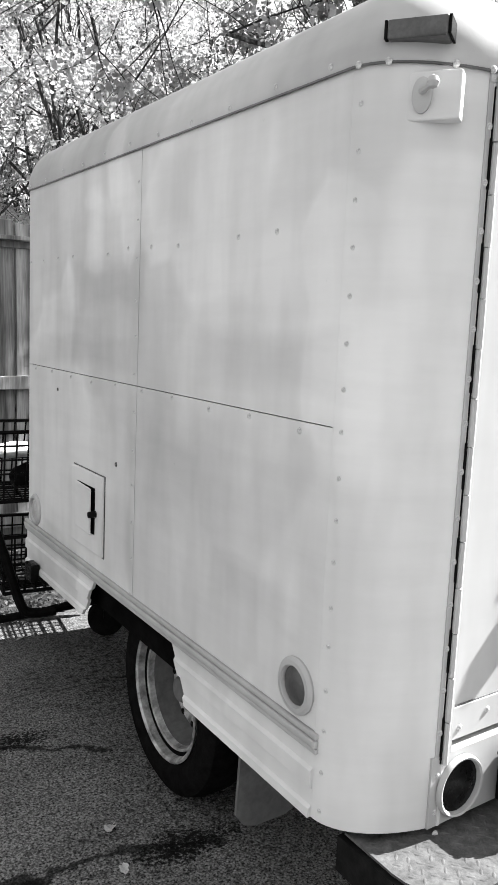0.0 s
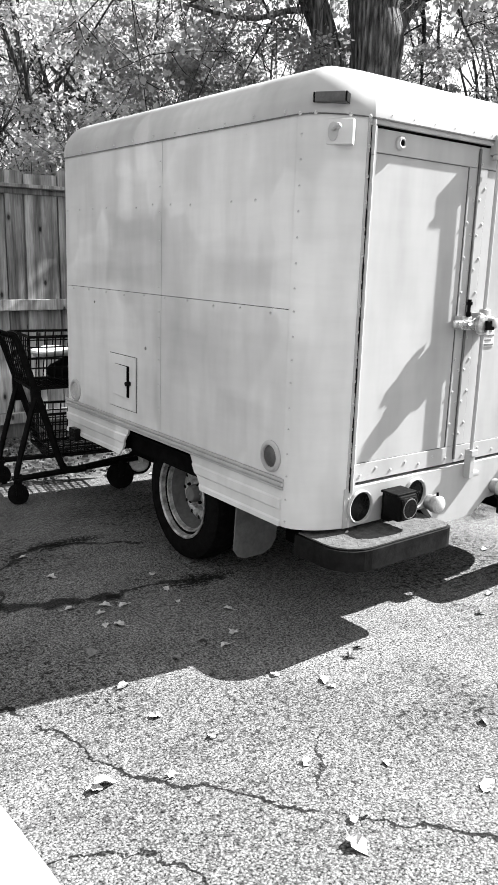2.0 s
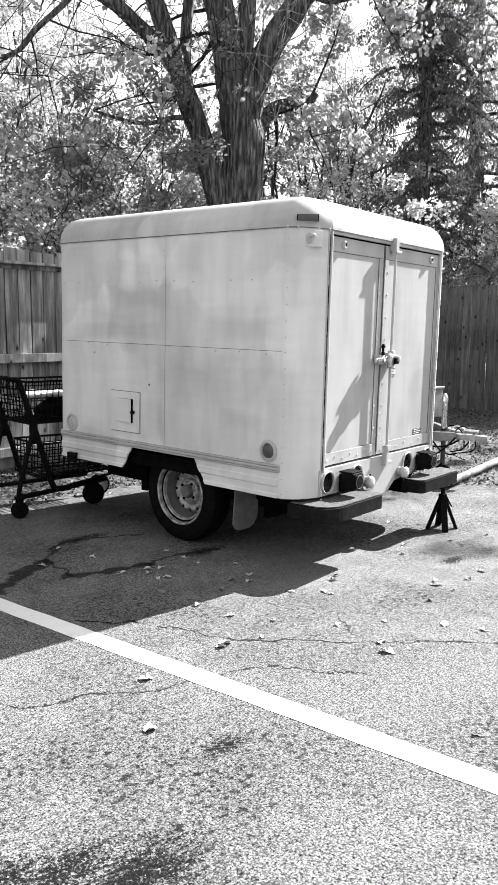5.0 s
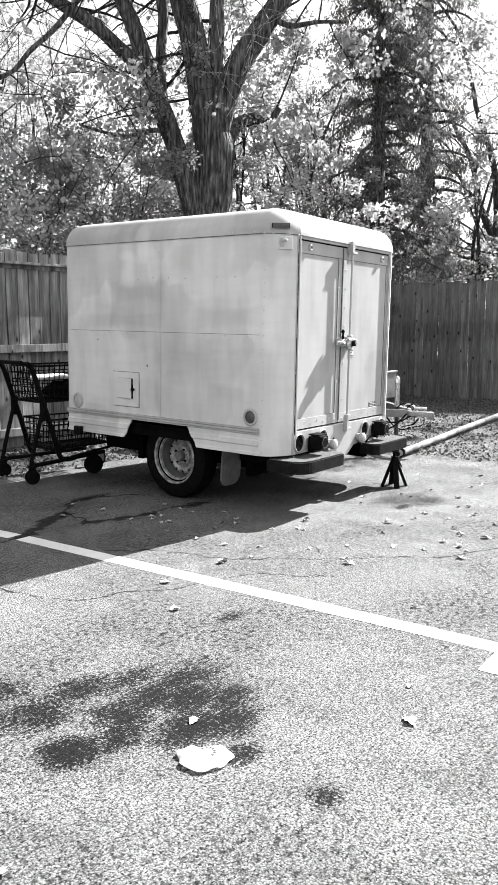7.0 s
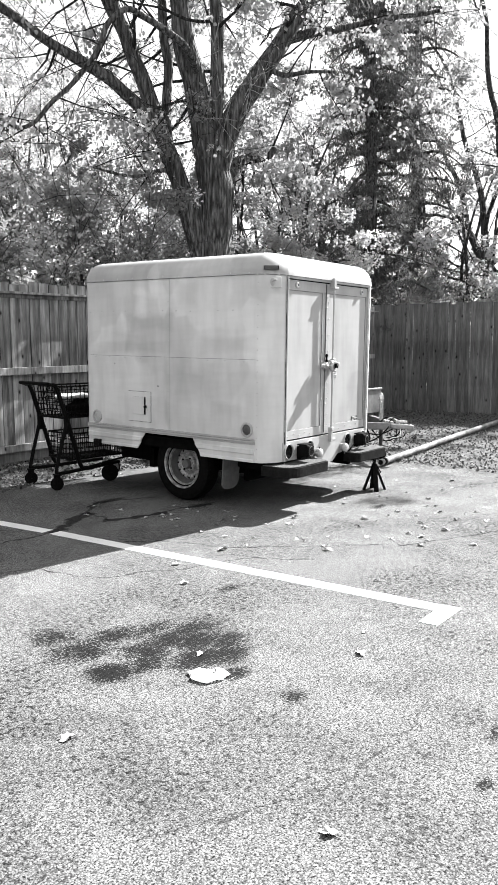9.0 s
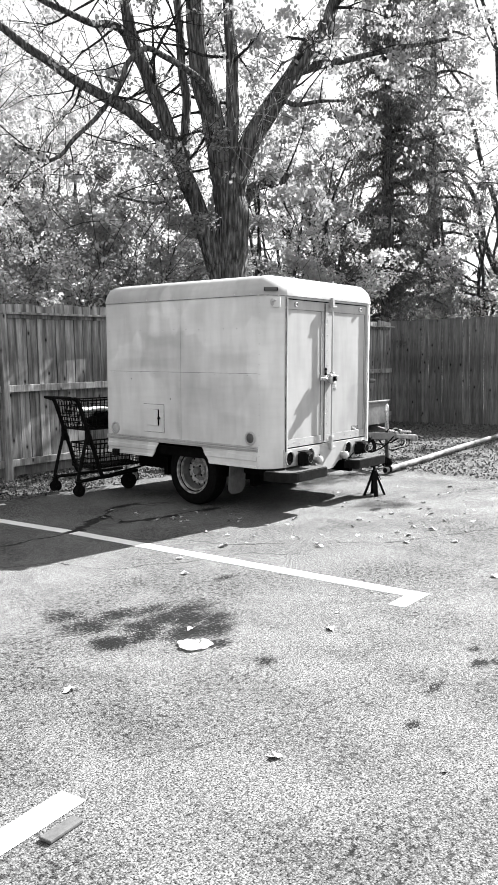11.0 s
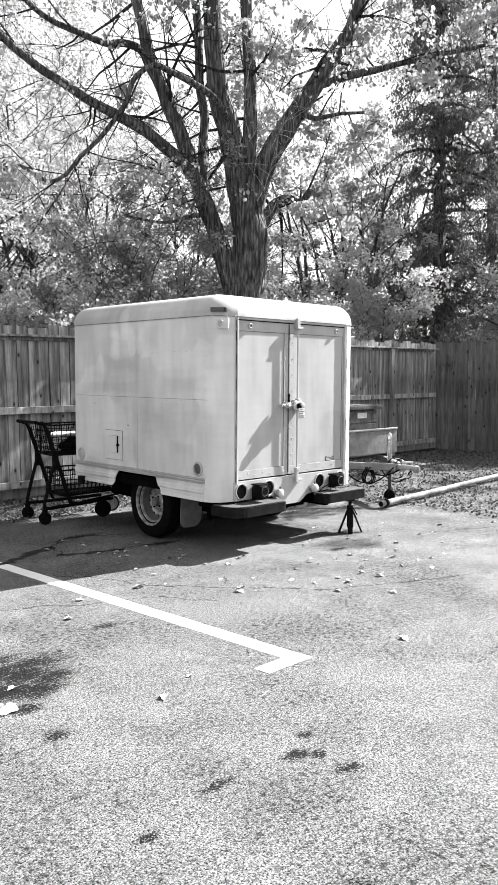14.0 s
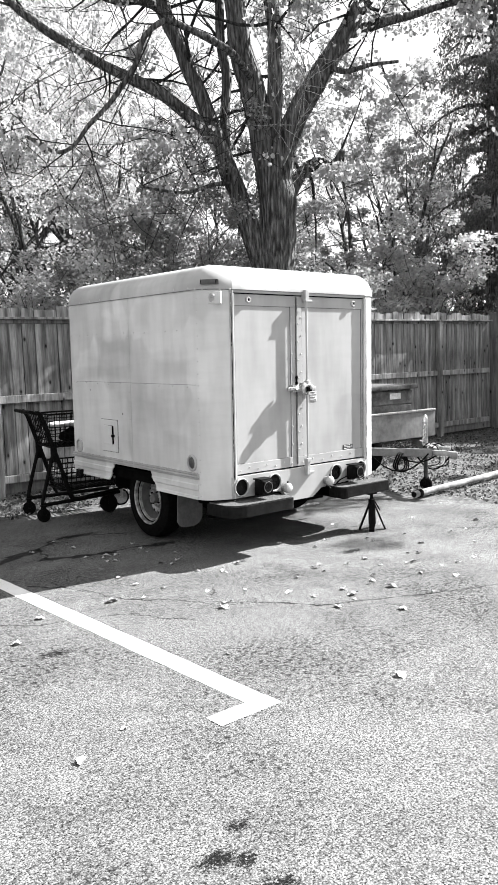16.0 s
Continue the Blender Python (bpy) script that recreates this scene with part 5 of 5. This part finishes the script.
def leaf_shape(variant):
    """A curled dry leaf with lobes, a few centimetres across."""
    rnd = random.Random(variant)
    bm = nb()
    n = 14
    c = bm.verts.new((0, 0, 0.004))
    rim = []
    for i in range(n):
        a = 2 * math.pi * i / n
        r = (0.048 if i % 2 else 0.042) * rnd.uniform(0.75, 1.2) * (1.25 if i == 0 else 1)
        rim.append(bm.verts.new((r * math.cos(a), r * 0.75 * math.sin(a), 0.004 + abs(math.sin(a)) ** 2 * rnd.uniform(0.008, 0.03))))
    for i in range(n):
        bm.faces.new((c, rim[i], rim[(i + 1) % n]))
    tube(bm, [(-0.03, 0, 0.006), (-0.06, 0.004, 0.004), (-0.085, 0.012, 0.008)], 0.0016, 4)
    return bm


pale = [shape("fallen_leaf", leaf_shape(i), FALLEN) for i in range(5)]
dark = [shape("fallen_leaf", leaf_shape(i + 9), DRYBROWN) for i in range(3)]
spots = [(0.55, 2.345), (0.78, 1.71), (0.88, 2.36), (0.905, 0.49), (1.17, 0.165), (0.41, 0.53), (-0.07, 1.15), (-1.17, -0.68), (-2.6, -0.22), (-0.83, 0.81), (-0.03, 1.16), (0.88, 1.79), (0.38, -0.95), (-0.54, 1.15), (1.21, 0.18), (1.49, 0.11), (0.93, 0.04), (1.17, -0.26), (0.92, 0.5), (2.0, -0.02), (-1.65, -0.06), (0.16, 1.08), (-2.5, -1.35), (0.5, 2.28), (0.62, 2.3)]
brown = [(0.283, 1.646), (1.473, 0.84), (1.14, 1.35), (1.61, 0.39), (1.54, 0.88), (2.33, 0.59), (3.65, 1.04), (1.7, 0.75), (2.1, 0.45), (2.6, 0.8), (0.3, 1.95), (1.9, 0.2)]
placed = len(spots) + len(brown)
spots += brown
spots += [(0.85, 2.2), (0.51, 2.13), (0.73, 1.8), (0.8, 1.4), (0.92, 1.21), (1.2, 0.73), (0.28, 1.4), (0.92, 2.56), (1.92, 1.33), (0.75, 0.75), (1.5, 0.3), (1.9, 0.75), (2.3, 0.2), (2.5, 0.2), (3.1, 0.9), (0.4, 2.4), (0.15, 2.9), (-2.2, -1.9)]
rnd = random.Random(4)
for i in range(60):
    spots.append((rnd.uniform(0.3, 4.2), rnd.uniform(-0.2, 4.6)) if i < 56 else (rnd.uniform(-4, 0), rnd.uniform(-3, 3)))
for i, (x, y) in enumerate(spots):
    if 1.0 < x < 3.2 and 2.0 < y < 4.0:
        continue
    is_dark = placed - len(brown) <= i < placed or (i >= placed and i % 3 == 0)
    o = new("fallen_leaf", (dark if is_dark else pale)[i % (3 if is_dark else 5)])
    s = rnd.uniform(0.7, 1.2) * (0.48 if i >= placed else 0.62)
    o.matrix_basis = pose(x, y, 0.003, rnd.uniform(-8, 8), rnd.uniform(-8, 8), rnd.uniform(0, 360)) @ Matrix.Scale(s, 4)
    tagged(o, "curled brown dry leaf on the asphalt" if is_dark else "curled pale dry leaf on the asphalt", "leaf", "fallen leaves")

# ---- leaves in bulk ----
rng = np.random.default_rng(5)


def leaves(name, centres, sizes, mat, droop=0.5, slim=0.6, fold=0.25):
    """One mesh of folded leaves at centres (n, 3)."""
    n = len(centres)
    ang = rng.uniform(0, 2 * np.pi, n)
    down = rng.normal(-droop, 0.45, n)
    d = np.stack([np.cos(ang) * np.cos(down), np.sin(ang) * np.cos(down), np.sin(down)], 1)
    r = rng.normal(size=(n, 3))
    s = np.cross(d, r)
    s /= np.linalg.norm(s, axis=1)[:, None]
    u = np.cross(s, d)
    L = sizes[:, None]
    w = slim * 0.5
    p = [centres, centres + d * L * 0.35 + s * L * w + u * L * fold * 0.5, centres + d * L * 0.75 + s * L * w * 0.75 + u * L * fold * 0.4, centres + d * L, centres + d * L * 0.75 - s * L * w * 0.75 + u * L * fold * 0.4, centres + d * L * 0.35 - s * L * w + u * L * fold * 0.5]
    co = np.stack(p, 1).reshape(-1, 3)
    i = (np.arange(n) * 6)[:, None]
    loops = np.concatenate([i + np.array([0, 1, 2, 3]), i + np.array([0, 3, 4, 5])], 1).reshape(-1)
    me = bpy.data.meshes.new(name)
    me.vertices.add(n * 6)
    me.vertices.foreach_set("co", co.astype(np.float32).ravel())
    me.loops.add(n * 8)
    me.loops.foreach_set("vertex_index", loops.astype(np.int32))
    me.polygons.add(n * 2)
    me.polygons.foreach_set("loop_start", (np.arange(n * 2) * 4).astype(np.int32))
    me.update(calc_edges=True)
    me.validate()
    me.materials.append(mat)
    return me


def tufts_of(points, n, each, spread):
    """n leaf places gathered in rounded tufts of about each leaves, sized unevenly, with gaps between them."""
    points = np.array(points, float)
    k = max(3, n // each)
    heads = points[rng.integers(0, len(points), k)]
    size = spread * rng.uniform(0.55, 1.35, k)
    i = rng.integers(0, k, n)
    off = rng.normal(size=(n, 3))
    off /= np.linalg.norm(off, axis=1)[:, None]
    off *= (size[i] * rng.uniform(0.35, 1.0, n) ** 0.6)[:, None]
    off[:, 2] *= 0.7
    return heads[i] + off


# leaf litter past the asphalt's edge and along the fence
def edge_noise(x, y):
    return noise.noise(Vector((x * 0.9, y * 0.9, 3.1))) * 0.7


pts = []
while len(pts) < 34000:
    if rng.random() < 0.65:
        x, y = 4.0 + rng.random() ** 1.4 * 8.3, rng.uniform(-4, 6.6)
        ok = x + edge_noise(x, y) > 4.35
    else:
        x, y = rng.uniform(-3, 8), 6.0 - rng.random() ** 1.2 * 2.0
        ok = y + 0.5 * edge_noise(x, y) > 4.4
    if ok:
        pts.append((x, y, rng.uniform(0.006, 0.03)))
pts = np.array(pts)
tagged(new("leaf_litter", leaves("leaf_litter", pts, rng.uniform(0.014, 0.042, len(pts)), LITTER, 0.0, 0.8, 0.3)), "dry fallen leaves strewn over bare earth", "leaf litter", kind="stuff")

# ---- trees ----


def grow(rnd, base, direction, length, radius, depth, out, tips, wander=0.25, lift=0.05, kids=(3, 4), shrink=0.62):
    """A limb as a wandering tapered line, with its side branches; out: (points, radii), tips: leaf places."""
    n = max(4, int(length / 0.28))
    p, d = Vector(base), Vector(direction).normalized()
    pts, rad = [p.copy()], [radius]
    for i in range(n):
        d = (d + Vector((rnd.uniform(-1, 1), rnd.uniform(-1, 1), rnd.uniform(-1, 1) + lift)) * wander * 0.6).normalized()
        p = p + d * length / n
        pts.append(p.copy())
        rad.append(max(radius * (1 - 0.8 * (i + 1) / n), 0.004))
    out.append((pts, rad))
    if depth == 0:
        tips.extend(tuple(q) for q in pts[1:])
        return
    for k in range(rnd.randint(*kids)):
        i = rnd.randint(max(1, n // 3), n)
        ax = Vector((rnd.uniform(-1, 1), rnd.uniform(-1, 1), rnd.uniform(-0.6, 0.9))).normalized()
        nd = (d * 0.55 + ax * 0.9).normalized()
        grow(rnd, pts[i], nd, length * shrink * rnd.uniform(0.7, 1.15), max(rad[i] * 0.6, 0.006), depth - 1, out, tips, wander, lift, kids, shrink)


def branch_mesh(name, out, mat, seg=7):
    bm = nb()
    for pts, rad in out:
        tube(bm, pts, rad, seg if rad[0] > 0.03 else 4)
    return shape(name, bm, mat)


TB = Vector((6.55, 6.45, 0))
TU, TD = Vector((0.75, -0.66, 0)), Vector((0.66, 0.75, 0))


def tp(u, z, d=0.0):
    """A place of the big tree: across the view, up, and away."""
    return TB + TU * u + TD * d + Vector((0, 0, z))


tree = thing("big_tree", "old broad tree with furrowed trunk and autumn leaves", "tree", tuple(tp(-0.58, 0, -0.4)))
rnd = random.Random(11)
bm = nb()
limbs = []


def limb(path, r0, r1):
    """A heavy limb: places (across, up, away) and the radii at its ends."""
    limbs.append((path, r0, r1))


limb(((-0.5, -0.1, -0.7), (-0.5, 1.2, -0.75), (-0.48, 2.4, -0.85), (-0.45, 3.2, -0.95), (-0.42, 3.9, -1.0), (-0.48, 4.35, -1.0)), 0.35, 0.25)
limb(((-0.43, 3.7, -1.0), (-0.47, 4.3, -1.0), (-0.6, 4.9, -1.02), (-0.72, 5.4, -1.05), (-0.83, 5.85, -1.05), (-0.91, 6.4, -1.05), (-0.96, 7.2, -1.1), (-1.05, 8.6, -1.1)), 0.25, 0.12)
limb(((-0.6, 2.7, -0.9), (-0.78, 3.3, -1.0), (-0.92, 3.75, -1.05), (-1.1, 4.25, -1.05), (-1.25, 4.7, -1.0), (-1.48, 5.35, -1.0), (-1.73, 6.0, -1.0), (-1.95, 6.6, -1.0), (-2.1, 7.3, -1.0), (-2.4, 8.6, -0.9)), 0.17, 0.075)
limb(((-1.2, 4.6, -1.0), (-1.5, 5.0, -1.1), (-1.82, 5.26, -1.15), (-2.12, 5.48, -1.2), (-2.48, 5.66, -1.25), (-2.85, 5.85, -1.3), (-3.25, 6.1, -1.4), (-3.7, 6.36, -1.5), (-4.23, 6.84, -1.5), (-4.9, 7.6, -1.4)), 0.105, 0.05)
limb(((-1.75, 6.05, -1.0), (-1.95, 6.45, -0.9), (-2.1, 6.8, -0.8), (-2.3, 6.75, -1.2), (-2.55, 6.6, -1.6), (-2.98, 6.7, -1.8), (-3.45, 6.9, -1.9), (-4.0, 7.4, -2.0)), 0.07, 0.035)
limb(((-0.75, 5.55, -1.4), (-0.95, 5.7, -1.9), (-1.25, 5.84, -2.1), (-1.53, 5.95, -2.2), (-1.79, 5.98, -2.4), (-2.05, 5.75, -2.5), (-2.2, 5.4, -2.5), (-2.52, 4.98, -2.5), (-2.85, 4.68, -2.5), (-3.06, 4.44, -2.5), (-3.31, 4.37, -2.5), (-3.7, 4.6, -2.5)), 0.055, 0.02)
limb(((-1.1, 4.3, -1.0), (-1.17, 4.8, -0.95), (-1.16, 5.3, -0.9), (-1.12, 5.75, -0.9), (-1.18, 6.2, -0.9), (-1.2, 7.0, -0.8), (-1.3, 8.4, -0.6)), 0.085, 0.06)
limb(((-0.46, 4.4, -1.05), (-0.42, 5.0, -1.1), (-0.4, 5.75, -1.15), (-0.4, 6.5, -1.15), (-0.45, 7.4, -1.2), (-0.5, 8.8, -1.1)), 0.12, 0.08)
limb(((-0.42, 4.1, -1.05), (-0.3, 4.6, -1.1), (-0.1, 5.05, -1.15), (0.16, 5.45, -1.2), (0.5, 5.95, -1.2), (0.79, 6.4, -1.2), (1.02, 6.68, -1.25), (1.25, 7.1, -1.3), (1.6, 8.2, -1.3)), 0.2, 0.08)
limb(((0.66, 6.15, -1.15), (0.95, 6.28, -1.0), (1.25, 6.38, -0.9), (1.6, 6.48, -0.8), (1.97, 6.6, -0.7), (2.6, 6.8, -0.5), (3.6, 7.1, -0.2)), 0.085, 0.03)
limb(((-0.28, 3.9, -0.85), (-0.14, 4.18, -0.7), (0.02, 4.42, -0.6), (0.23, 4.5, -0.6), (0.42, 4.42, -0.7), (0.6, 4.62, -0.8)), 0.12, 0.045)
limb(((0.35, 5.7, -1.25), (0.6, 5.55, -1.4), (0.95, 5.55, -1.6), (1.3, 5.5, -1.8)), 0.045, 0.02)
limb(((-1.1, 4.15, -1.1), (-1.35, 4.1, -1.3), (-1.75, 3.95, -1.6), (-2.3, 4.0, -1.9)), 0.04, 0.015)
out, tips = [], []
for path, r0, r1 in limbs:
    line = smoothed([tp(*q) for q in path], 6)
    n = len(line)
    rad = [(r0 + (r1 - r0) * i / (n - 1)) * (1 + 0.12 * noise.noise(line[i] * 2.3)) for i in range(n)]
    wob = [p + 0.22 * min(r0, 0.15) * noise.noise_vector(p * 1.9) for p in line]
    tube(bm, wob, rad, 16)
    if path[0][1] < 0.5:
        continue
    for k in range(max(3, int(n / 6))):
        i = rnd.randint(n // 3, n - 1)
        d = (line[min(i + 1, n - 1)] - line[i - 1]).normalized()
        ax = Vector((rnd.uniform(-1, 1), rnd.uniform(-1, 1), rnd.uniform(-0.7, 0.8))).normalized() + TD * 0.35
        grow(rnd, line[i], d * 0.5 + ax, rnd.uniform(0.9, 2.0), max(0.012, min(0.03, rad[i] * 0.35)), 2, out, tips, 0.3, -0.05, (2, 3), 0.62)
part("trunk", bm, BARK, tree, "furrowed grey trunk dividing into heavy limbs")
tagged(part("branchwork", branch_mesh("branchwork", out, TWIGBARK), None, tree, "thin dark twigs"), kind="stuff")
tips = [t for t in tips if t[2] > 2.3]
# leaves hang in loose sprays with gaps between them
bushy = [t for t in tips if (Vector(t) - TB).dot(TU) > -0.9 or rnd.random() < 0.22]  # the long limbs are nearly bare
c = tufts_of(bushy, 17500, 26, 0.24)
wood_pts = np.array([tuple(p) for path, r0, r1 in limbs for p in smoothed([tp(*q) for q in path], 6)])
far_enough = [np.min(np.sum((wood_pts - q) ** 2, axis=1)) > 0.1 for q in c]
c = c[np.array(far_enough)]
heavy = [(np.array([(p - TB).dot(TU), p.z]), 0.16 + r0) for path, r0, r1 in limbs if r0 > 0.15 for p in smoothed([tp(*q) for q in path], 6) if p.z < 6.5]
across = np.stack([(c[:, 0] - TB.x) * TU.x + (c[:, 1] - TB.y) * TU.y, c[:, 2]], 1)
before = (c[:, 0] - TB.x) * TD.x + (c[:, 1] - TB.y) * TD.y < -0.9
masked = np.zeros(len(c), bool)
for at, reach in heavy:
    masked |= np.sum((across - at) ** 2, axis=1) < reach ** 2
c = c[~(masked & before & (rng.random(len(c)) < 0.9))]
part("crown", leaves("crown", c, rng.uniform(0.05, 0.09, len(c)), LEAF, 0.8, 0.75), None, tree, "thin crown of broad autumn leaves")
# dead shoots hanging about the fork
dead = []
for k in range(26):
    a = tp(rnd.uniform(-0.55, 0.15), rnd.uniform(4.2, 6.2), -1.45)
    grow(rnd, a, TU * rnd.uniform(-0.7, 0.7) - TD * rnd.uniform(0.1, 0.5) + Vector((0, 0, rnd.uniform(-0.6, 0.9))), rnd.uniform(0.4, 1.0), 0.009, 1, dead, [], 0.4, -0.1, (1, 2), 0.6)
tagged(part("dead_brush", branch_mesh("dead_brush", dead, PALEBARK), None, tree, "pale dead shoots about the fork"), kind="stuff")


def shrub(label, at, radius, height, n, mat, size, stems, seed, name="shrub", group="shrubs behind the fence", bare=0.3, category="shrub", lean_to=(0, 0)):
    """A bush: stems from one foot, side twigs, and leaves about them."""
    rnd = random.Random(seed)
    s = thing(name, label, category, at, group)
    out, tips = [], []
    for k in range(stems):
        a = rnd.uniform(0, 2 * math.pi)
        lean = rnd.uniform(0.05, 0.5) * radius
        d = Vector((math.cos(a) * lean + lean_to[0], math.sin(a) * lean + lean_to[1], height * 0.6))
        grow(rnd, Vector(at) + Vector((rnd.uniform(-0.25, 0.25) * radius, rnd.uniform(-0.25, 0.25) * radius, -0.05)), d, height * rnd.uniform(0.55, 0.8), 0.01 * height, 2, out, tips, 0.2, 0.1, (3, 5), 0.5)
    tagged(part("branchwork", branch_mesh("branchwork", out, THINBARK), None, s), kind="stuff")
    hi = [t for t in tips if t[2] > bare * height]
    c = tufts_of(hi, n, 90, 0.2 + 0.05 * radius)
    part("foliage", leaves("foliage", c, rng.uniform(size * 0.6, size * 1.3, len(c)), mat, 0.3, 0.65), None, s)
    return s


rnd = random.Random(21)
for i in range(13):
    x = 2.8 + i * 0.9 + rnd.uniform(-0.25, 0.25)
    y = 7.6 + rnd.uniform(-0.1, 1.6)
    h = rnd.uniform(3.2, 3.8) if x < 4.2 else rnd.uniform(4.6, 5.4) if x < 6.0 else rnd.uniform(2.9, 3.6)
    shrub("dense leafy shrub rising behind the board fence", (x, y, 0), 1.1, h, int((1900 if x < 4.2 else 2600) * h), FINELEAF if x < 4.2 else BUSHLEAF if x < 6 else PALELEAF, 0.058, 5, 100 + i)
for i, (x, y, h, n, lx, ly) in enumerate(((5.4, 12.1, 8.5, 16000, -1.6, 1.0), (2.8, 11.4, 7.0, 14000, -0.5, 0.2), (7.6, 14.4, 9.5, 11000, 0, 0), (9.6, 15.5, 9.5, 10000, 0, 0), (11.8, 15.0, 9.0, 9000, 0, 0), (0.6, 12.5, 7.0, 12000, 0, 0), (6.6, 16.5, 10.5, 18000, -0.8, 0.5), (4.2, 15.0, 9.5, 20000, 0, 0), (1.8, 16.5, 9.5, 18000, 0.4, 0), (7.2, 19.0, 12.0, 20000, 0, 0), (9.6, 18.2, 13.0, 24000, 0, 0), (11.8, 20.5, 14.0, 22000, 0, 0), (8.4, 15.6, 11.5, 18000, 0.4, 0.3), (5.6, 18.2, 12.5, 20000, 0, 0))):
    shrub("slender many-stemmed tree with fine pale leaves", (x, y, 0), 2.0, h, n, FINELEAF, 0.055, 7 if i == 0 else 5, 200 + i, "slender_tree", "slender trees behind the fence", 0.3, "tree", (lx, ly))
for i, (x, y, h) in enumerate(((5.2, 9.9, 4.4), (6.6, 10.4, 4.9), (8.0, 11.2, 5.2), (9.6, 11.0, 5.0))):
    shrub("dense leafy shrub rising behind the board fence", (x, y, 0), 1.5, h, int(3000 * h), BUSHLEAF, 0.06, 6, 600 + i)
for i, (x, y, h) in enumerate(((14.6, 10.4, 9.0), (16.6, 5.4, 14.0), (16.0, 6.0, 8.0), (16.5, 3.0, 8.5), (18.5, 8.0, 10.0), (11.6, 11.2, 7.5), (20.0, 1.5, 9.0), (17.5, 11.5, 10.0))):
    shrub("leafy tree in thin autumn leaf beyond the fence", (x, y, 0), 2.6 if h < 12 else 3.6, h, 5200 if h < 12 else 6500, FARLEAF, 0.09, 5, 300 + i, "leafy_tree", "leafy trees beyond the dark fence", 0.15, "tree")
for i, (x, y, h) in enumerate(((12.3, 10.2, 9.5), (13.6, 11.0, 9.0))):
    shrub("leafy tree with dull grey-green leaves behind the fence corner", (x, y, 0), 1.7, h, 12000, BACKLEAF, 0.085, 5, 500 + i, "leafy_tree", "dull-leaved trees behind the corner", 0.2, "tree")
for i, (x, y, h) in enumerate(((11.0, 8.4, 4.4), (12.4, 8.9, 4.2), (14.2, 6.0, 4.0), (14.6, 4.4, 3.8), (14.9, 2.6, 4.0), (15.2, 0.8, 3.8), (12.9, 9.9, 4.6), (14.6, 7.4, 4.2))):
    shrub("tall pale-leaved shrub filling the corner beyond the fences", (x, y, 0), 1.4, h, int(2600 * h), PALELEAF, 0.065, 5, 400 + i, "tall_shrub", "tall shrubs in the corner", 0.2)


def cedar(at, height, radius, seed, n):
    """A dark tree with a straight trunk and drooping sprays."""
    rnd = random.Random(seed)
    s = thing("cedar_tree", "tall dark cedar with drooping sprays", "tree", at, "cedars")
    a0 = Vector(at)
    out = [([a0 + Vector((0, 0, height * i / 10 - 0.05)) for i in range(11)], [0.22 * (1 - i / 11) + 0.01 for i in range(11)])]
    tips = []
    for k in range(90):
        z = height * (0.14 + 0.84 * k / 90)
        a = k * 2.4 + rnd.uniform(-0.4, 0.4)
        reach = radius * (1.2 - 0.85 * (z / height)) * rnd.uniform(0.6, 1.1)
        pts = [a0 + Vector((math.cos(a) * reach * f, math.sin(a) * reach * f, z + 0.35 * reach * f - 0.75 * reach * f * f)) for f in np.linspace(0, 1, 7)]
        out.append((pts, [0.045 * (1 - f) + 0.006 for f in np.linspace(0, 1, 7)]))
        for q in pts[1:]:
            for j in range(5):
                tips.append(tuple(q + Vector((rnd.uniform(-0.35, 0.35), rnd.uniform(-0.35, 0.35), rnd.uniform(-0.55, 0.1)))))
    part("trunk", branch_mesh("trunk", out, BARK), None, s)
    c = tufts_of(tips, n, 70, 0.24)
    part("crown", leaves("crown", c, rng.uniform(0.04, 0.09, len(c)), CEDARLEAF, 1.0, 0.4), None, s)


cedar((13.05, 7.5, 0), 12.5, 2.1, 51, 70000)
cedar((15.2, 7.4, 0), 13.0, 2.3, 52, 36000)
